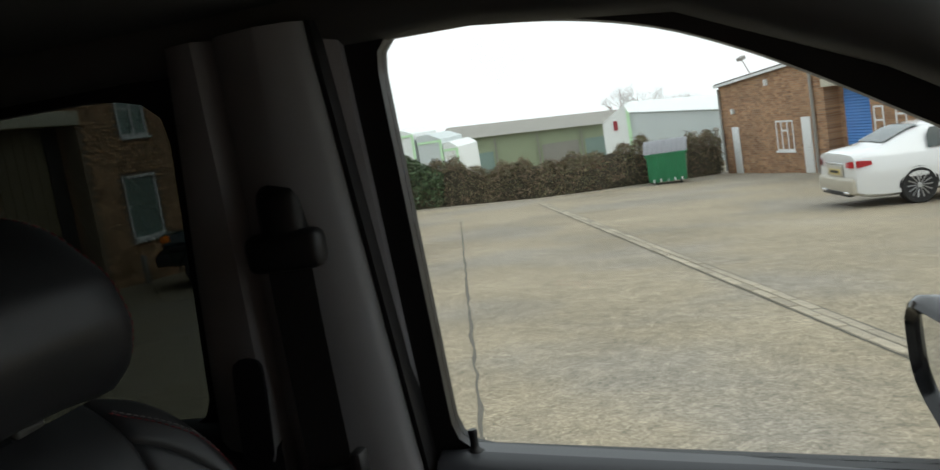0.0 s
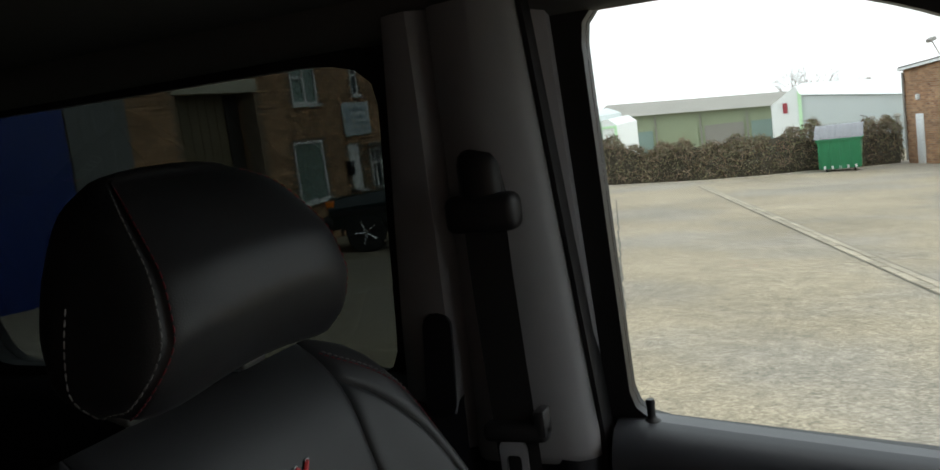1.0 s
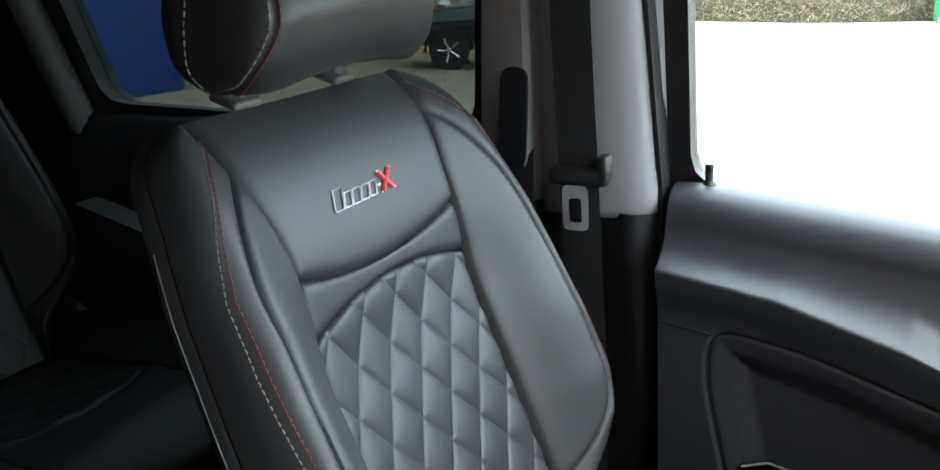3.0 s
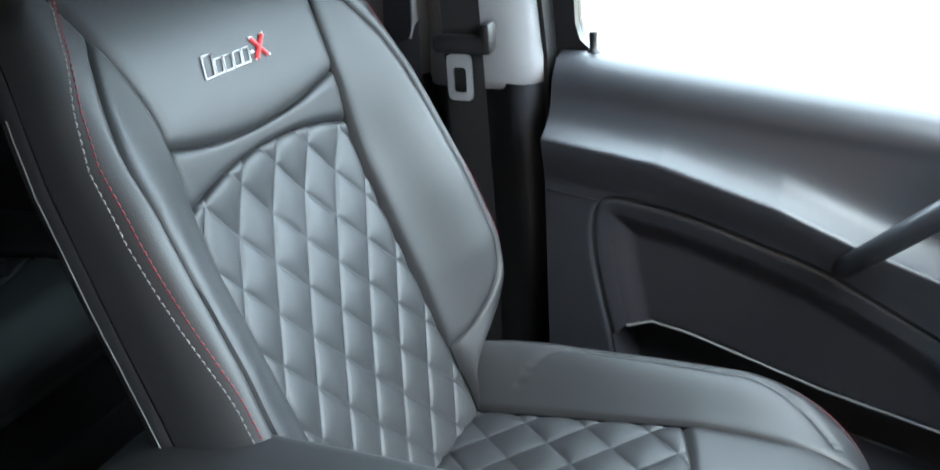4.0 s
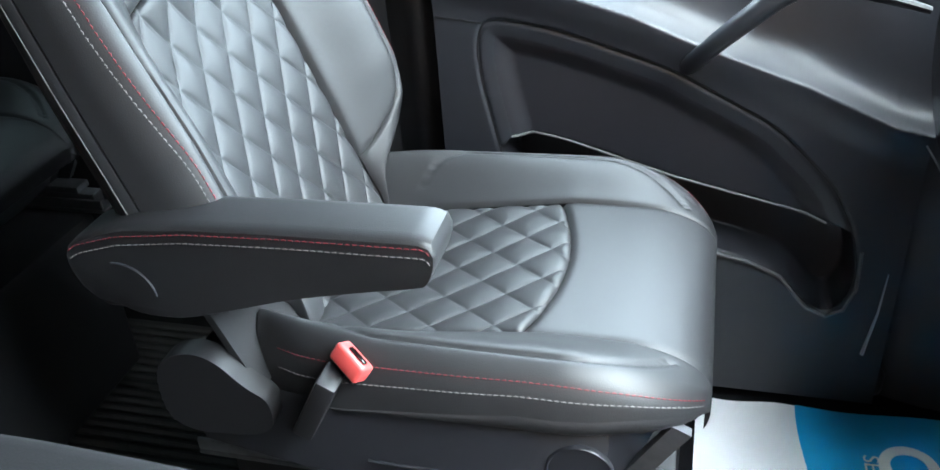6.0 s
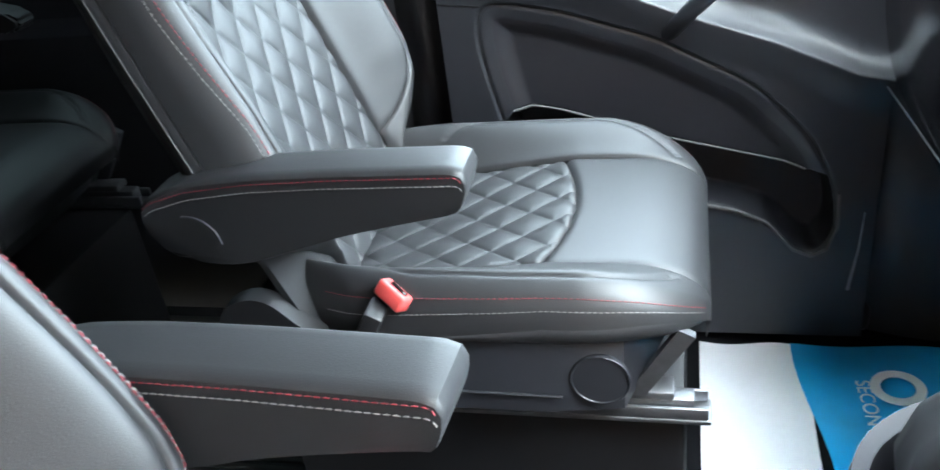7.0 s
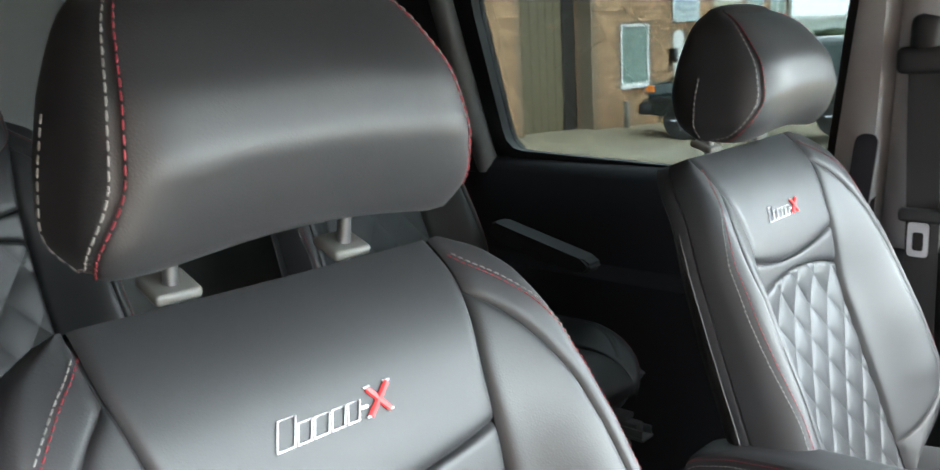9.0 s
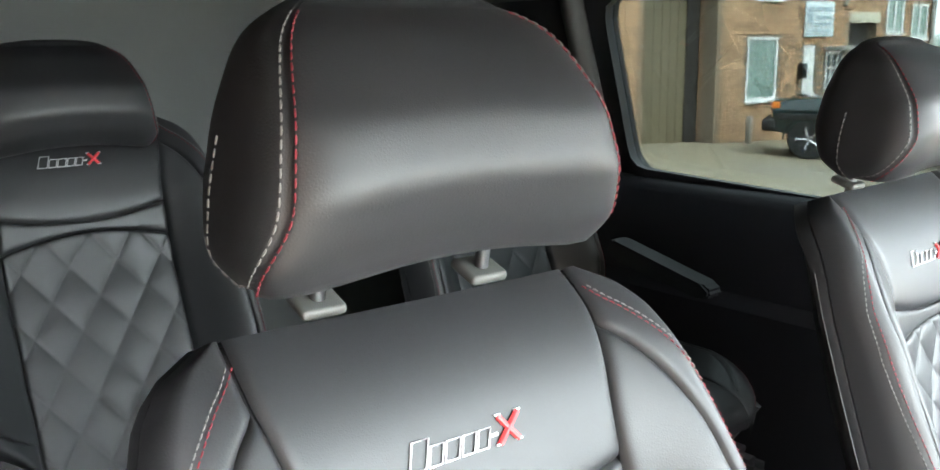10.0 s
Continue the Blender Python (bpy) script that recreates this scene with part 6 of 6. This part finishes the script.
# white saloon; local x forward from the rear axle, right-hand side towards -y
heading = 12.0
sal = thing("parked_saloon", "white saloon car with dirty lower panels parked in the yard", "car", Matrix.Translation(on_yard(4.59, 17.43)) @ pose(0, 0, 0, 0, 0, heading) @ pose(0, 0.86, 0))
S = [(-1.13, 0.42, 0.80, 0.86, 0.72, 0.55), (-1.10, 0.30, 0.98, 1.05, 0.84, 0.62), (-0.95, 0.24, 1.02, 1.09, 0.90, 0.66), (-0.60, 0.20, 1.0, 1.12, 0.92, 0.66), (-0.42, 0.20, 0.99, 1.17, 0.925, 0.62),
     (0.05, 0.20, 0.98, 1.36, 0.925, 0.56), (0.45, 0.20, 0.97, 1.43, 0.925, 0.58), (1.1, 0.20, 0.96, 1.46, 0.925, 0.60), (1.7, 0.20, 0.96, 1.42, 0.925, 0.60), (2.35, 0.2, 0.96, 1.05, 0.925, 0.62), (3.2, 0.22, 0.90, 0.95, 0.90, 0.6), (3.7, 0.3, 0.7, 0.75, 0.75, 0.5)]
body = part("body", car_shell(S), CAR_WHITE, sal, "glossy white paint")
bm = bmesh.new()
sheet(bm, [[(-0.42, y, 1.175), (0.05, y * 0.93, 1.362), (0.28, y * 0.93, 1.405)] for y in (-0.56, -0.3, 0, 0.3, 0.56)])
bmesh.ops.translate(bm, vec=(-0.012, 0, 0.012), verts=bm.verts)
part("rear_window", bm, DARK_GLASS, sal)
for out in (-1, 1):
    for a, b in ((0.15, 0.95), (1.02, 1.85)):
        bm = bmesh.new()
        sheet(bm, [[(a + 0.06, out * 0.905, 1.0), (b, out * 0.905, 1.0)], [(a + 0.10, out * 0.80, 1.22), (b - 0.02, out * 0.80, 1.22)], [(a + 0.22 if a < 0.5 else a + 0.05, out * 0.675, 1.345), (b - 0.05 if b < 1.5 else b - 0.35, out * 0.675, 1.36)]])
        part("side_window", bm, DARK_GLASS, sal)
    bm = bmesh.new()
    sheet(bm, [[(-1.135, out * 0.54, 0.82), (-1.12, out * 0.66, 0.81), (-1.03, out * 0.84, 0.81), (-0.80, out * 0.925, 0.85)], [(-1.13, out * 0.54, 0.90), (-1.10, out * 0.66, 0.93), (-1.02, out * 0.85, 0.945), (-0.82, out * 0.92, 0.925)]])
    bmesh.ops.translate(bm, vec=(-0.040, out * 0.035, 0), verts=bm.verts)
    part("tail_light", bm, TAIL_RED, sal, "red tail light")
    for x in (0.0, 2.94):
        wheel_part(sal, x, out * 0.82, 0.34, 0.245, 14, ALLOY, out)
        arch_ring(sal, x, out * 0.90, 0.352, BLACK)
part("bumper", boxed((-1.19, -0.80, 0.30), (-0.98, 0.80, 0.62), 0.07, 4), CAR_DIRT, sal, "mud-stained rear bumper")
part("diffuser", boxed((-1.195, -0.62, 0.26), (-1.05, 0.62, 0.36), 0.03, 3), BLACK, sal)
for out in (-1, 1):
    part("exhaust_trim", boxed((-1.205, out * 0.52 - 0.11, 0.30), (-1.12, out * 0.52 + 0.11, 0.36), 0.02, 3), CHROME, sal, "chrome exhaust trim")
part("number_plate", boxed((-1.165, -0.26, 0.66), (-1.145, 0.26, 0.77), 0.006), mat("yellow_plate", (0.62, 0.50, 0.20), 0.5), sal)
part("plate_bar", boxed((-1.168, -0.2, 0.69), (-1.1655, 0.2, 0.74)), BLACK, sal, smooth=False)
part("boot_strip", boxed((-1.165, -0.38, 0.86), (-1.14, 0.38, 0.885), 0.006), CHROME, sal)
part("boot_recess", boxed((-1.158, -0.36, 0.62), (-1.146, 0.36, 0.83), 0.004), CAR_DIRT, sal)

# dark green four-by-four; local x forward from the front axle
jdir = Vector((-7.8 + 5.44, 13.7 - 14.82, 0)).normalized()
jeep = thing("parked_offroader", "dark green four-by-four parked facing the workshop", "car", Matrix.Translation(on_yard(-7.8, 13.7)) @ pose(0, 0, 0, 0, 0, math.degrees(math.atan2(jdir.y, jdir.x))) @ pose(0, -0.74, 0))
S = [(0.66, 0.55, 0.85, 0.90, 0.78, 0.6), (0.62, 0.45, 0.98, 1.03, 0.86, 0.66), (0.30, 0.42, 1.02, 1.08, 0.89, 0.70), (-0.70, 0.40, 1.05, 1.12, 0.90, 0.72), (-0.80, 0.40, 1.06, 1.16, 0.90, 0.70), (-1.35, 0.40, 1.07, 1.62, 0.90, 0.66),
     (-1.8, 0.40, 1.07, 1.70, 0.90, 0.68), (-3.2, 0.40, 1.07, 1.70, 0.90, 0.68), (-3.45, 0.42, 1.07, 1.64, 0.89, 0.66), (-3.62, 0.5, 1.05, 1.20, 0.86, 0.64)]
part("body", car_shell(S), CAR_GREEN, jeep, "dark green paint")
for out in (-1, 1):
    for a, b in ((-1.25, -2.05), (-2.12, -2.75), (-2.82, -3.40)):
        bm = bmesh.new()
        sheet(bm, [[(a - 0.02, out * 0.872, 1.10), (b, out * 0.872, 1.10)], [(a - (0.18 if a > -1.3 else 0.02), out * 0.735, 1.56), (b, out * 0.735, 1.56)]])
        part("side_window", bm, DARK_GLASS, jeep)
    for x in (0.0, -2.6):
        wheel_part(jeep, x, out * 0.78, 0.36, 0.225, 5, ALLOY, out)
        arch_ring(jeep, x, out * 0.88, 0.43, BLACK)
    part("indicator", boxed((0.50, out * 0.80 - 0.07, 0.88), (0.655, out * 0.80 + 0.07, 1.0), 0.02, 3), AMBER, jeep, "amber corner indicator")
    bm = bmesh.new()
    lathe(bm, [(0.09, 0.0), (0.09, 0.03), (0.05, 0.045), (0.01, 0.05)], 18, pose(0.645, out * 0.55, 0.90, 0, 90, 0))
    part("headlight", bm, CHROME, jeep)
    part("side_strip", boxed((-3.5, out * 0.905 - 0.015, 0.70), (0.55, out * 0.905 + 0.015, 0.80), 0.01), BLACK, jeep)
part("front_bumper", boxed((0.55, -0.90, 0.48), (0.80, 0.90, 0.70), 0.05, 3), BLACK, jeep)
part("rear_bumper", boxed((-3.80, -0.88, 0.50), (-3.55, 0.88, 0.70), 0.05, 3), BLACK, jeep)
bm = bmesh.new()
sheet(bm, [[(-0.78, y, 1.16), (-1.34, y * 0.93, 1.61)] for y in (-0.66, 0, 0.66)])
bmesh.ops.translate(bm, vec=(0.015, 0, 0.012), verts=bm.verts)
part("windscreen", bm, DARK_GLASS, jeep)

# ---- bricks of the workshop's face ----
def brick_rows():
    """Places of the bricks in the face, row by row, leaving the openings free."""
    r = random.Random(11)
    row = 0
    z = -0.75
    while z < 3.9:
        x = 10.62 - (0.1125 if row % 2 else 0.0)
        while x < 23.3:
            a, b = x, x + 0.215
            if not any(a < h[1] and b > h[0] and z < h[3] and z + 0.065 > h[2] for h in HOLES):
                yield a, b, z, r
            x += 0.225
        z += 0.075
        row += 1


brick_mesh = mesh_from("brick", boxed((0.0, 0.0, 0.0), (0.215, 0.05, 0.065), 0.004, 1), BRICK_OBJ, smooth=False)
rest_v, rest_f = [], []
picked = 0
for a, b, z, r in brick_rows():
    proud = -0.006 + r.uniform(-0.002, 0.002)
    if 14.0 < a < 15.02 and -0.4 < z < 2.4 or (15.02 <= a < 17.2 and -0.4 < z < 0.40):
        if picked < 300:
            o = new("brick", brick_mesh)
            o.parent = wall
            o.location = (a, proud, z)
            picked += 1
            continue
    n = len(rest_v)
    d = proud
    rest_v += [(a, 0.02, z), (b, 0.02, z), (b, 0.02, z + 0.065), (a, 0.02, z + 0.065), (a + 0.003, d, z + 0.003), (b - 0.003, d, z + 0.003), (b - 0.003, d, z + 0.062), (a + 0.003, d, z + 0.062)]
    rest_f += [(n + 4, n + 5, n + 6, n + 7), (n, n + 1, n + 5, n + 4), (n + 1, n + 2, n + 6, n + 5), (n + 2, n + 3, n + 7, n + 6), (n + 3, n, n + 4, n + 7)]
me = bpy.data.meshes.new("brickwork")
me.from_pydata(rest_v, [], rest_f)
me.materials.append(BRICK_ONE)
rest = new("brickwork", me)
rest.parent = wall
rest["kind"] = "stuff"
